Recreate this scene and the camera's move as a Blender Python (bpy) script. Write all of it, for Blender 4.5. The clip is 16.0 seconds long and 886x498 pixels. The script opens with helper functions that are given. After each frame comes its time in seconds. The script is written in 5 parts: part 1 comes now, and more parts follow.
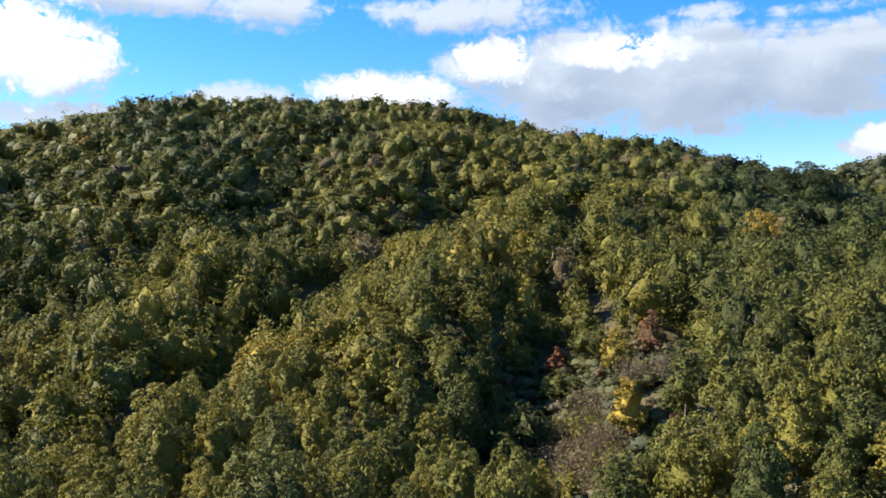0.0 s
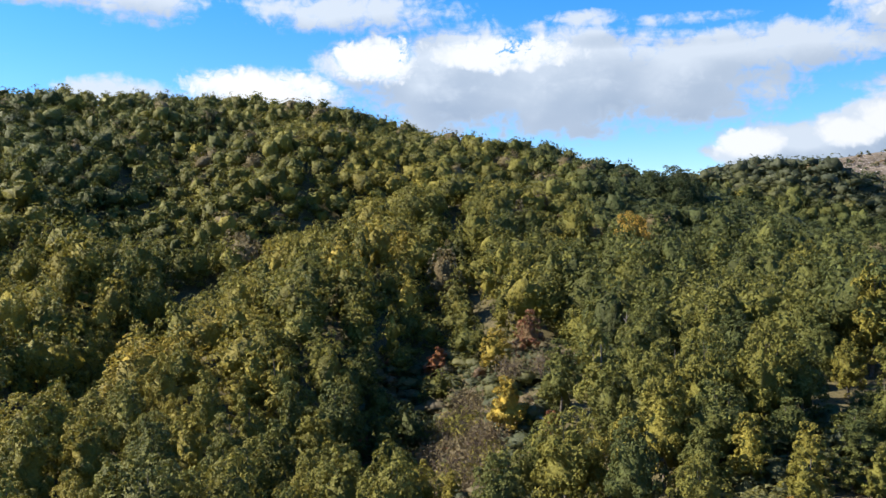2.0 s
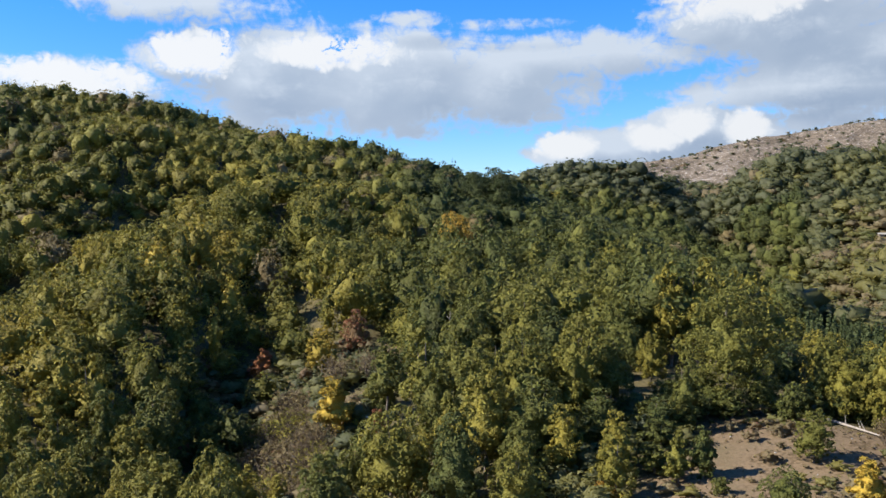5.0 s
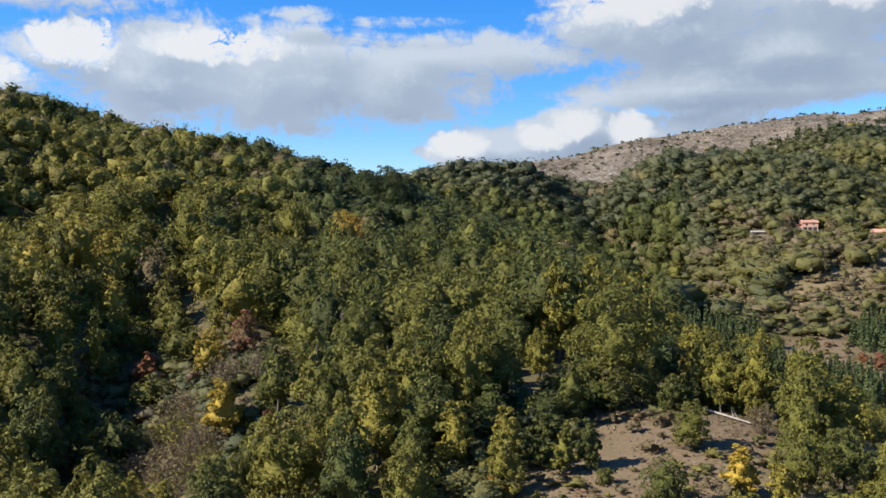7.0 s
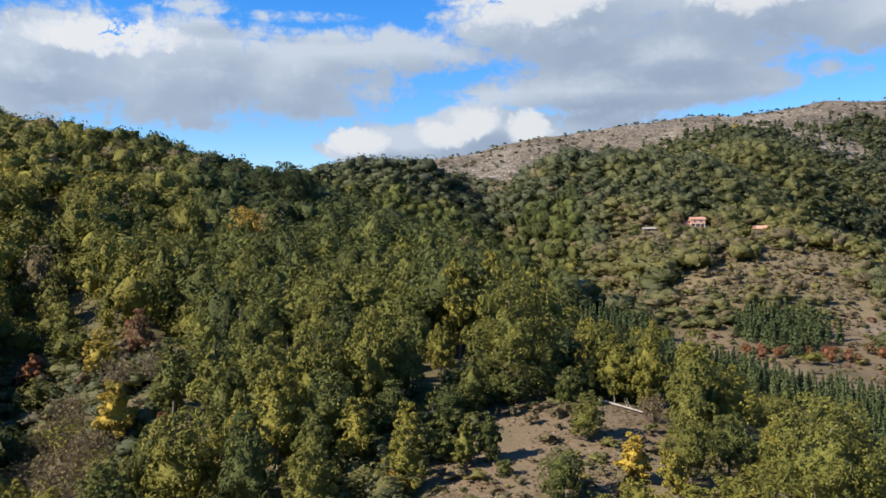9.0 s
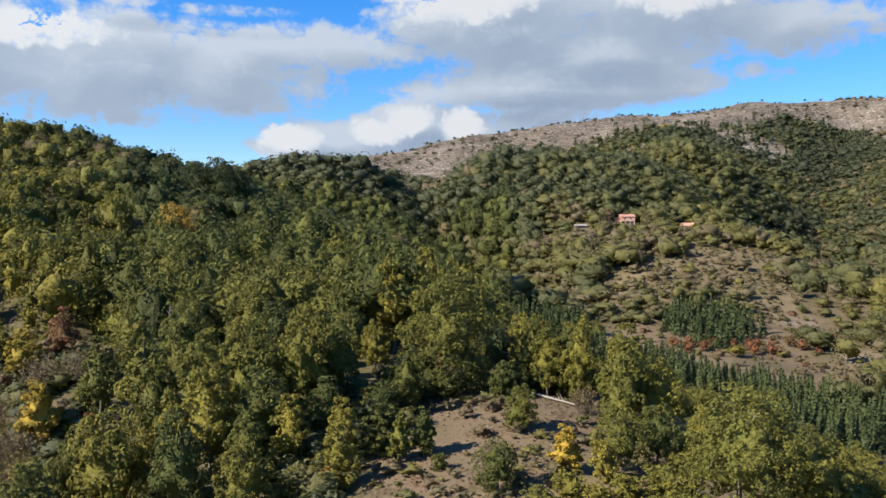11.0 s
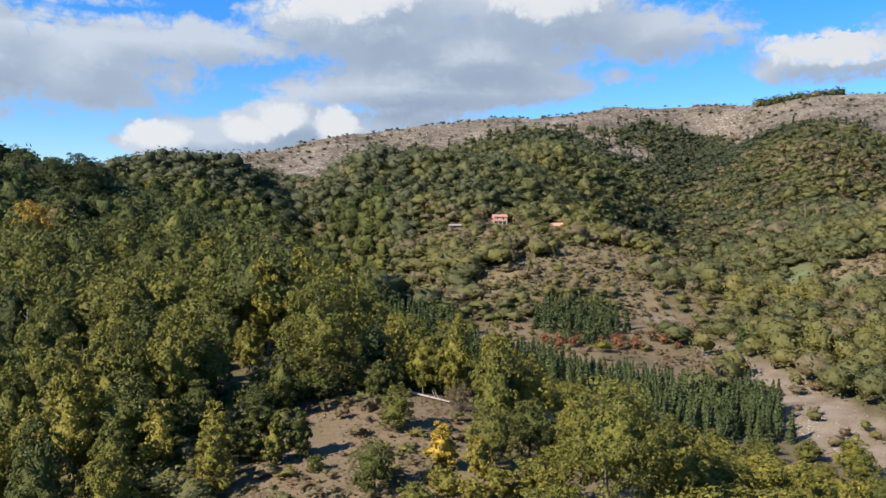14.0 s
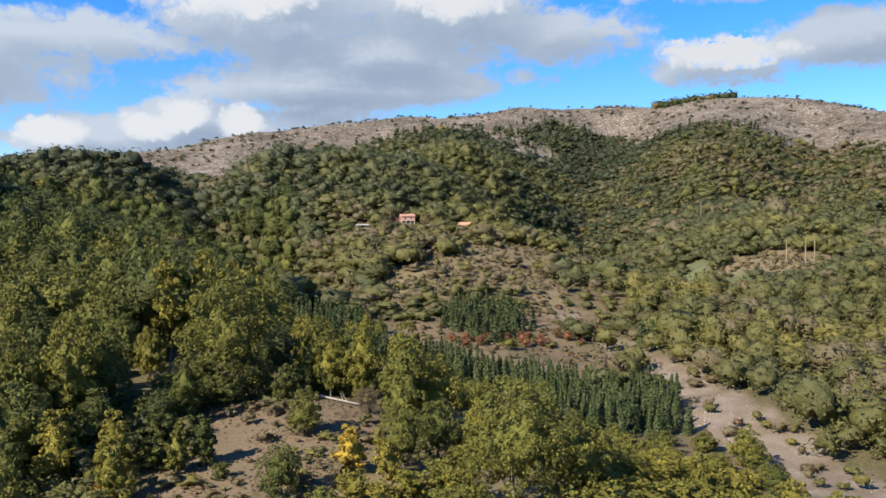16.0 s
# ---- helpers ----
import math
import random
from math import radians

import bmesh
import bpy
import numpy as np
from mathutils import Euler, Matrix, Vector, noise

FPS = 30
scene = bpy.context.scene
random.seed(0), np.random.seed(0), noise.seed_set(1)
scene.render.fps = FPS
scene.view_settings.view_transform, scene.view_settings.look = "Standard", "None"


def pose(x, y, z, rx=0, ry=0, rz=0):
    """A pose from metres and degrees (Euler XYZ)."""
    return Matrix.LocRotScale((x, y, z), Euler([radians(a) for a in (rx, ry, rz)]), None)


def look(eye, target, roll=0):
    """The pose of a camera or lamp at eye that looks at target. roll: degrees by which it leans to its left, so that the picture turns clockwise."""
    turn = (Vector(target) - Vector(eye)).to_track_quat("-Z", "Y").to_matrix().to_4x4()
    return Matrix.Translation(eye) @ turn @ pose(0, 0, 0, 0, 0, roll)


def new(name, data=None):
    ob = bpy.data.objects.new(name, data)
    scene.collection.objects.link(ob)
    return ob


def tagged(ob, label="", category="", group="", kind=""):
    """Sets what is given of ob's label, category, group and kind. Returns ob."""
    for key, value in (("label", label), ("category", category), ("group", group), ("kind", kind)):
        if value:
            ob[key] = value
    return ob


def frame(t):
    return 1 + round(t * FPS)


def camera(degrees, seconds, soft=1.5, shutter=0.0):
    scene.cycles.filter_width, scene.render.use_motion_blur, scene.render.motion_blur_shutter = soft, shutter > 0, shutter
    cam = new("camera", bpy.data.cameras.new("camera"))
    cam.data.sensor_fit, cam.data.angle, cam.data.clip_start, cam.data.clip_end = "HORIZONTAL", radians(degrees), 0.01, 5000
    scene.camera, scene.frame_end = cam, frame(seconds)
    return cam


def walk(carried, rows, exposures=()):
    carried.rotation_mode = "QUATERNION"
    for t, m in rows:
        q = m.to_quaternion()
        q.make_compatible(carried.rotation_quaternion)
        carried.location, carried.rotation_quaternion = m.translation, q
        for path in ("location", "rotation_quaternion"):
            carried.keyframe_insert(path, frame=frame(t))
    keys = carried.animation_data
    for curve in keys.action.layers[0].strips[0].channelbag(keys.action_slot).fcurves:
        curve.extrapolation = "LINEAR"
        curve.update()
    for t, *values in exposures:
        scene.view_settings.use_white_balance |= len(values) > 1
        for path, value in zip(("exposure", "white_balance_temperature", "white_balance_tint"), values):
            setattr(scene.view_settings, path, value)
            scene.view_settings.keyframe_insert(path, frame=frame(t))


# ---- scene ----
cam = camera(54.42, 16.0)
EYE = 40.0
# a hovering drone that turns and drifts slowly backwards: seconds, x, y, z from its first place, yaw, pitch, roll in degrees
PATH = [
    (0.0, 0.00, 0.00, 0.00, -0.00, -1.15, 0.00),
    (0.5, 0.04, -0.12, 0.07, -1.95, -1.15, -0.01),
    (1.0, 0.05, -0.23, 0.14, -3.90, -1.15, -0.02),
    (1.5, 0.04, -0.33, 0.20, -5.90, -1.16, -0.03),
    (2.0, 0.03, -0.43, 0.24, -7.86, -1.15, -0.04),
    (2.5, 0.02, -0.53, 0.27, -9.82, -1.15, -0.11),
    (3.0, 0.01, -0.62, 0.29, -11.78, -1.14, -0.07),
    (3.5, 0.02, -0.71, 0.33, -13.74, -1.16, -0.08),
    (4.0, 0.02, -0.82, 0.38, -15.66, -1.18, -0.10),
    (6.5, 0.10, -1.17, 0.54, -24.66, -1.31, -0.07),
    (7.0, 0.07, -1.25, 0.57, -26.45, -1.35, -0.07),
    (7.5, 0.04, -1.33, 0.59, -28.23, -1.39, -0.04),
    (8.0, 0.01, -1.38, 0.57, -30.04, -1.45, -0.03),
    (8.5, 0.00, -1.39, 0.52, -31.86, -1.46, 0.00),
    (9.0, 0.01, -1.37, 0.45, -33.04, -1.53, -0.03),
    (11.5, -0.21, -1.58, 0.17, -38.60, -1.69, -0.10),
    (12.0, -0.26, -1.59, 0.14, -39.86, -1.69, -0.13),
    (12.5, -0.34, -1.62, 0.13, -41.29, -1.71, -0.17),
    (13.0, -0.42, -1.67, 0.16, -42.76, -1.68, -0.19),
    (13.5, -0.50, -1.75, 0.22, -44.23, -1.70, -0.20),
    (14.0, -0.53, -1.82, 0.28, -45.71, -1.70, -0.17),
    (14.5, -0.53, -1.87, 0.33, -47.21, -1.68, -0.09),
    (15.0, -0.51, -1.91, 0.38, -48.73, -1.73, -0.00),
    (15.5, -0.51, -1.96, 0.46, -50.26, -1.75, 0.03),
    (16.0, -0.55, -2.03, 0.58, -51.81, -1.77, 0.07),
]
walk(cam, [(t, pose(x, y, EYE + z, 90 + pitch, roll, yaw)) for t, x, y, z, yaw, pitch, roll in PATH],
     exposures=[(0.0, 1.27), (4.0, 1.13), (9.0, 0.93), (16.0, 0.98)])

# ---- world, sun ----
SUN_AZ, SUN_EL = -78.0, 36.0     # azimuth clockwise from +y, degrees


def sun_setup():
    lamp = bpy.data.lights.new("sun", "SUN")
    lamp.energy, lamp.angle, lamp.color = 5.0, radians(0.6), (1.0, 0.94, 0.84)
    ob = new("sun", lamp)
    a, e = radians(SUN_AZ), radians(SUN_EL)
    d = Vector((math.sin(a) * math.cos(e), math.cos(a) * math.cos(e), math.sin(e)))
    ob.matrix_world = look(d * 900, (0, 0, 0))


class Nodes:
    """Short calls for building a node tree."""

    def __init__(self, tree):
        self.tree = tree
        tree.nodes.clear()

    def add(self, kind, inputs=(), **values):
        n = self.tree.nodes.new(kind)
        for k, v in values.items():
            setattr(n, k, v)
        for k, v in dict(inputs).items():
            s = n.inputs[k]
            if isinstance(v, bpy.types.NodeSocket):
                self.tree.links.new(v, s)
            else:
                s.default_value = v
        return n

    def math(self, op, a, b=0.0, c=0.0, clamp=False):
        return self.add("ShaderNodeMath", {0: a, 1: b, 2: c}, operation=op, use_clamp=clamp).outputs[0]

    def vmath(self, op, a, b=(0, 0, 0)):
        return self.add("ShaderNodeVectorMath", {0: a, 1: b}, operation=op).outputs[0]

    def noise(self, vec, scale, detail=3.0, rough=0.55, distort=0.0):
        return self.add("ShaderNodeTexNoise", {"Vector": vec, "Scale": scale, "Detail": detail, "Roughness": rough, "Distortion": distort}).outputs[0]

    def mix(self, fac, a, b, blend="MIX"):
        return self.add("ShaderNodeMixRGB", {0: fac, 1: a, 2: b}, blend_type=blend).outputs[0]

    def step(self, v, lo, hi, out0=0.0, out1=1.0):
        return self.add("ShaderNodeMapRange", {0: v, 1: lo, 2: hi, 3: out0, 4: out1}, interpolation_type="SMOOTHSTEP").outputs[0]

    def ramp(self, v, stops):
        n = self.add("ShaderNodeValToRGB", {0: v})
        el = n.color_ramp.elements
        while len(el) < len(stops):
            el.new(0.5)
        for e, (p, c) in zip(el, stops):
            e.position, e.color = p, (*c, 1)
        return n.outputs[0]


# cloud banks: azimuth, elevation, half width, half height (degrees), density
CLOUDS_WEST = [
    (-26, 10.7, 4.6, 2.5, 1.0), (-20, 14.7, 6.0, 1.3, .9), (-11.6, 14.3, 4.0, 1.4, .8),
    (-24, 7.1, 4.2, 0.8, .8), (-13, 8.5, 3.2, 1.0, .9), (-3.5, 9.0, 5.0, 1.3, .95), (1.7, 14.1, 6.6, 1.3, .75),
    (3.2, 10.8, 3.2, 1.7, 1.0), (9, 9.8, 6.0, 2.9, 1.1), (16, 9.6, 8.0, 2.9, 1.1), (23, 9.5, 6.5, 2.5, 1.0),
]
CLOUDS_EAST = [
    (28.5, 11.2, 8.0, 1.4, .95), (17.5, 13.7, 2.2, .5, .6), (23.5, 13.4, 3.6, .4, .6),
    (27.9, 5.3, 2.7, 1.2, 1.2), (30.4, 5.4, 2.0, 1.0, 1.1), (33.0, 5.6, 2.6, 1.4, 1.2), (35.2, 6.3, 2.6, 1.6, 1.3), (38.3, 6.1, 2.6, 1.5, 1.3), (36.0, 4.9, 6.0, 1.3, 1.3), (31.6, 4.6, 3.0, .9, 1.0),
    (41.0, 13.2, 7.0, 2.8, 1.15), (52, 13.4, 5.5, 2.9, 1.1), (60, 12.0, 5.2, 1.6, .9), (45, 8.9, 9.0, 1.7, 1.2), (47, 11, 7.5, 1.6, 1.1),
    (57, 9.5, 1.2, .6, .6), (58.6, 9.2, 1.0, .4, .5), (44, 7.0, 5.0, 1.3, .8), (69.5, 10.1, 4.2, 1.4, 1.0), (76.5, 10.8, 4.8, 1.5, 1.0), (71, 14.6, 9, .9, .7),
]
CLOUDS = CLOUDS_WEST + CLOUDS_EAST
# sunlit heads of the cumulus
HEADS = [(27.2, 5.6, 1.8, .8, 1.0), (33.0, 6.0, 1.6, .8, 1.0), (35.0, 6.9, 1.5, .9, 1.0), (38.7, 6.4, 1.2, 1.0, 1.0), (38.5, 15, 4.5, 1.8, 1.0), (52.5, 15, 3.5, 1.6, 1.0),
         (3.3, 11.2, 2.6, 1.3, 1.0), (-26, 11, 5, 2.6, 1.0), (-4, 9.2, 4.5, 1.0, 1.0), (12, 11.6, 4, 0.9, 1.0), (70, 10.6, 3.5, 0.9, 1.0)]


def sky_setup():
    w = bpy.data.worlds.new("sky")
    scene.world = w
    w.use_nodes = True
    N = Nodes(w.node_tree)
    sky = N.add("ShaderNodeTexSky", sky_type="NISHITA", sun_disc=False, sun_elevation=radians(SUN_EL), sun_rotation=radians(SUN_AZ),
                altitude=600, air_density=1.0, dust_density=0.4, ozone_density=2.0).outputs[0]
    way = N.add("ShaderNodeTexCoord").outputs["Generated"]
    xyz = N.add("ShaderNodeSeparateXYZ", {0: way}).outputs
    az = N.math("MULTIPLY", N.math("ARCTAN2", xyz[0], xyz[1]), 57.2958)
    el = N.math("MULTIPLY", N.math("ARCSINE", xyz[2]), 57.2958)
    sky = N.add("ShaderNodeHueSaturation", {"Hue": 0.5, "Saturation": 1.45, "Value": 1.0, "Fac": 1.0, "Color": sky}).outputs[0]
    sky = N.mix(1.0, sky, N.mix(N.step(el, 2.0, 17.0), (0.60, 0.69, 0.89, 1), (0.63, 0.78, 1.0, 1)), "MULTIPLY")
    here = N.add("ShaderNodeCombineXYZ", {0: az, 1: el, 2: 0.0}).outputs[0]

    def banks(p, table):
        cover = None
        for a, e, wa, he, dens in table:
            q = N.add("ShaderNodeVectorMath", {0: p, 1: (0.9 / wa, 0.88 / he, 0), 2: (-0.9 * a / wa, -0.88 * e / he, 0)}, operation="MULTIPLY_ADD").outputs[0]
            d2 = N.add("ShaderNodeVectorMath", {0: q, 1: q}, operation="DOT_PRODUCT").outputs["Value"]
            m = N.math("MULTIPLY_ADD", d2, -dens, 1.6 * dens)
            cover = m if cover is None else N.math("MAXIMUM", cover, m)
        return cover

    def thickness(p, full=True):
        """How dense the cloud is at a place of the sky: broad banks and their soft swell."""
        cover = banks(p, CLOUDS)
        flat = N.vmath("MULTIPLY", p, (1, 1.7, 1))
        if full:
            # beyond the banks: scattered fair-weather cumulus
            away = N.math("MAXIMUM", N.step(N.math("ABSOLUTE", N.math("SUBTRACT", az, 26)), 56, 66), N.step(el, 17, 21))
            loose = N.math("SUBTRACT", N.math("MULTIPLY", N.noise(flat, 0.06, 3), 6.0), 3.1)
            cover = N.math("MAXIMUM", cover, N.math("SUBTRACT", N.math("MULTIPLY", away, N.math("ADD", loose, 2.0)), 2.0))
        cover = N.math("MAXIMUM", cover, -1.1)
        big = N.math("SUBTRACT", N.noise(flat, 0.2, 2, 0.45, 0.3), 0.5)
        return N.math("ADD", cover, N.math("MULTIPLY", big, 1.5))

    fine = N.math("SUBTRACT", N.math("ABSOLUTE", N.math("SUBTRACT", N.noise(N.vmath("MULTIPLY", here, (1, 1.3, 1)), 0.4, 4, 0.5, 0.2), 0.5)), 0.12)
    curl = N.math("SUBTRACT", N.math("ABSOLUTE", N.math("SUBTRACT", N.noise(here, 1.0, 4, 0.55, 0.3), 0.5)), 0.1)
    wisp = N.math("SUBTRACT", N.noise(N.vmath("MULTIPLY", here, (0.55, 2.6, 1)), 0.5, 5, 0.6, 0.6), 0.5)
    billow = N.math("ADD", N.math("ADD", N.math("MULTIPLY", fine, 2.2), N.math("MULTIPLY", curl, 1.7)), N.math("MULTIPLY", wisp, 0.9))
    soft = thickness(here)
    sunward = thickness(N.vmath("ADD", here, (-1.0, 1.5, 0)), False)
    heads = N.step(N.math("ADD", banks(here, HEADS), N.math("MULTIPLY", N.math("ADD", N.math("SUBTRACT", N.noise(here, 0.5, 4, 0.5), 0.5), curl), 2.4)), 0.0, 1.1)
    dens = N.math("ADD", soft, N.math("MULTIPLY", billow, N.math("MULTIPLY_ADD", heads, 0.9, 1.0)))
    mask = N.math("MAXIMUM", N.step(dens, 0.05, 0.95), N.math("MULTIPLY", N.step(dens, 0.0, 0.4), heads))
    slope = N.math("ADD", N.math("SUBTRACT", soft, sunward), N.math("ADD", N.math("MULTIPLY", heads, 0.75), N.math("MULTIPLY", billow, 0.75)))
    bright = N.math("ADD", N.step(slope, -0.75, 1.15), N.math("MULTIPLY", N.step(dens, 1.7, 0.4), 0.35), clamp=True)
    tone = N.mix(bright, (0.45, 0.58, 0.785, 1), (0.83, 0.945, 1.11, 1))
    tone = N.mix(N.math("MULTIPLY", heads, bright), tone, (1.12, 1.16, 1.22, 1))
    glow = N.add("ShaderNodeMapRange", {0: az, 1: -30.0, 2: 70.0, 3: CLOUD, 4: CLOUD * 0.86}).outputs[0]     # brighter towards the sun
    cloud = N.mix(1.0, tone, N.add("ShaderNodeCombineXYZ", {0: glow, 1: glow, 2: glow}).outputs[0], "MULTIPLY")
    col = N.mix(mask, sky, cloud)
    out = N.add("ShaderNodeBackground", {"Color": col, "Strength": 0.11})
    N.add("ShaderNodeOutputWorld", {"Surface": out.outputs[0]})


CLOUD = 3.62
sun_setup()
sky_setup()


# ---- materials ----
def surface(name):
    m = bpy.data.materials.new(name)
    m.use_nodes = True
    return m, Nodes(m.node_tree)


LEAF_TONES = [(0.0, (0.046, 0.062, 0.021)), (0.3, (0.106, 0.112, 0.027)), (0.55, (0.191, 0.170, 0.031)), (0.72, (0.282, 0.226, 0.038)),
              (0.82, (0.42, 0.28, 0.042)), (0.89, (0.40, 0.18, 0.05)), (0.93, (0.25, 0.085, 0.05)), (0.962, (0.195, 0.138, 0.058)), (1.0, (0.20, 0.155, 0.07))]


def foliage(name, source, rough=0.55, dull=0.0, grain=0.5, spark=0.34, thin=0.36, gloss=0.18, lift=1.0):
    m, N = surface(name)
    tone = N.add("ShaderNodeAttribute", attribute_name="tone", attribute_type=source).outputs["Fac"]
    geo = N.add("ShaderNodeNewGeometry")
    isl = geo.outputs["Random Per Island"]
    t = N.math("ADD", tone, N.math("MULTIPLY", N.math("SUBTRACT", isl, 0.5), 0.06), clamp=True)
    col = N.ramp(t, LEAF_TONES)
    # dull mixes grey into the leaf colour, in place of distance haze
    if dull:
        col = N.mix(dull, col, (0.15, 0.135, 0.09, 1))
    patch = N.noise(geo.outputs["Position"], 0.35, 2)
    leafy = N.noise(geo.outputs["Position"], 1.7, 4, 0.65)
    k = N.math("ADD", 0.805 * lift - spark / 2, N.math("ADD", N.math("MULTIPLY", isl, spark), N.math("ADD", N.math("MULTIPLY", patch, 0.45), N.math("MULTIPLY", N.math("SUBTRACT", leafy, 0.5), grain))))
    bp = N.add("ShaderNodeBump", {"Height": leafy, "Strength": grain, "Distance": 0.9})
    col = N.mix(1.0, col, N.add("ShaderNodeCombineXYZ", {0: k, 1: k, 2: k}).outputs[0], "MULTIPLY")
    b = N.add("ShaderNodeBsdfPrincipled", {"Base Color": col, "Roughness": rough, "Specular IOR Level": gloss, "Normal": bp.outputs[0]})
    tr = N.add("ShaderNodeBsdfTranslucent", {"Color": col, "Normal": bp.outputs[0]})
    mx = N.add("ShaderNodeMixShader", {0: thin, 1: b.outputs[0], 2: tr.outputs[0]})
    N.add("ShaderNodeOutputMaterial", {"Surface": mx.outputs[0]})
    return m


def plain(name, col, col2, scale, rough=0.85, bump=0.3):
    m, N = surface(name)
    pos = N.add("ShaderNodeNewGeometry").outputs["Position"]
    n1, n2 = N.noise(pos, scale, 4), N.noise(pos, scale * 9, 4)
    v = N.math("ADD", N.math("MULTIPLY", n1, 0.7), N.math("MULTIPLY", n2, 0.4))
    c = N.mix(N.step(v, 0.35, 0.75), (*col, 1), (*col2, 1))
    bp = N.add("ShaderNodeBump", {"Height": v, "Strength": bump, "Distance": 0.1})
    b = N.add("ShaderNodeBsdfPrincipled", {"Base Color": c, "Roughness": rough, "Normal": bp.outputs[0], "Specular IOR Level": 0.2})
    N.add("ShaderNodeOutputMaterial", {"Surface": b.outputs[0]})
    return m


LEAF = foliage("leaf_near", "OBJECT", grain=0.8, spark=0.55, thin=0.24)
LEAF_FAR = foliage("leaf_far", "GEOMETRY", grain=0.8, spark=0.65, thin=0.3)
LEAF_HAZED = foliage("leaf_haze_grey", "GEOMETRY", dull=0.2, grain=0.5, spark=0.22, thin=0.54, gloss=0.5, lift=1.18)     # leaves of the dry far slopes, greyed to imitate haze
BARK = plain("bark", (0.09, 0.07, 0.05), (0.2, 0.17, 0.14), 3.0)
PALE_BARK = plain("pale_bark", (0.19, 0.16, 0.13), (0.31, 0.27, 0.23), 3.0)


def ground_material():
    m, N = surface("dry_hillside")
    pos = N.add("ShaderNodeNewGeometry").outputs["Position"]
    n0, n1, n2 = N.noise(pos, 0.02, 4), N.noise(pos, 0.18, 5), N.noise(pos, 2.2, 4)
    soil = N.ramp(N.math("ADD", N.math("MULTIPLY", n1, 0.6), N.math("MULTIPLY", n2, 0.4)),
                  [(0.36, (0.065, 0.05, 0.026)), (0.44, (0.115, 0.08, 0.046)), (0.5, (0.178, 0.127, 0.078)), (0.545, (0.126, 0.09, 0.052)), (0.6, (0.165, 0.123, 0.076)), (0.66, (0.095, 0.08, 0.036))])
    forest = N.ramp(n2, [(0.35, (0.068, 0.058, 0.027)), (0.65, (0.13, 0.105, 0.052))])
    scree = N.ramp(N.math("ADD", N.math("MULTIPLY", n1, 0.5), N.math("MULTIPLY", N.noise(pos, 5.0, 3), 0.5)),
                   [(0.35, (0.12, 0.088, 0.058)), (0.5, (0.19, 0.143, 0.098)), (0.66, (0.27, 0.228, 0.182))])
    grass = N.ramp(n1, [(0.35, (0.075, 0.09, 0.04)), (0.65, (0.115, 0.125, 0.06))])
    rock = N.ramp(N.math("ADD", N.math("MULTIPLY", n0, 0.4), N.math("MULTIPLY", N.noise(pos, 0.09, 8, 0.75), 0.6)),
                  [(0.38, (0.095, 0.076, 0.054)), (0.47, (0.18, 0.14, 0.102)), (0.55, (0.25, 0.198, 0.148)), (0.64, (0.36, 0.312, 0.26))])
    straw = N.ramp(N.math("ADD", N.math("MULTIPLY", n1, 0.5), N.math("MULTIPLY", n2, 0.5)),
                   [(0.36, (0.11, 0.096, 0.042)), (0.48, (0.155, 0.118, 0.06)), (0.58, (0.195, 0.14, 0.085)), (0.68, (0.125, 0.11, 0.046))])
    fleck = N.noise(pos, 0.42, 3, 0.7)
    rock = N.mix(N.step(fleck, 0.42, 0.6), N.mix(1.0, rock, (0.62, 0.62, 0.58, 1), "MULTIPLY"), rock)
    rock = N.mix(N.step(fleck, 0.6, 0.68), rock, (0.50, 0.45, 0.39, 1))
    bare = N.add("ShaderNodeAttribute", attribute_name="bare").outputs["Fac"]
    stone = N.add("ShaderNodeAttribute", attribute_name="stone").outputs["Fac"]
    c = N.mix(bare, forest, soil)
    c = N.mix(N.add("ShaderNodeAttribute", attribute_name="straw").outputs["Fac"], c, straw)
    c = N.mix(N.add("ShaderNodeAttribute", attribute_name="gravel").outputs["Fac"], c, scree)
    c = N.mix(N.add("ShaderNodeAttribute", attribute_name="meadow").outputs["Fac"], c, grass)
    c = N.mix(stone, c, rock)
    bp = N.add("ShaderNodeBump", {"Height": n2, "Strength": 0.4, "Distance": 0.25})
    bp = N.add("ShaderNodeBump", {"Height": N.noise(pos, 0.11, 6, 0.7), "Strength": N.math("MULTIPLY", stone, 0.9), "Distance": 5.0, "Normal": bp.outputs[0]})
    b = N.add("ShaderNodeBsdfPrincipled", {"Base Color": c, "Roughness": 0.95, "Normal": bp.outputs[0], "Specular IOR Level": 0.1})
    N.add("ShaderNodeOutputMaterial", {"Surface": b.outputs[0]})
    return m


# ---- terrain ----
def polar(az, r):
    return r * math.sin(radians(az)), r * math.cos(radians(az))


# crest lines of the landforms: azimuth, distance, height above the camera's level; then side slope and crest rounding
# wooded back hill
BACK_HILL = [(-75, 330, 10), (-45, 290, 15), (-27, 300, 25), (-22, 315, 34), (-17.6, 330, 42), (-11, 342, 45.5), (-5, 348, 46), (-1, 350, 44), (3.6, 350, 37), (8, 345, 29.5),
    (11.7, 335, 28.5), (15, 320, 20.5), (20, 300, 14.5), (22.5, 290, 8)]
# lower rib of the back hill, with a gully behind it
HILL_RIB = [(11.7, 335, 28.5), (6, 305, 26), (0, 292, 27), (-4, 290, 27.5), (-9, 285, 20), (-14, 272, 14.5), (-19, 255, 5), (-26, 225, -10)]
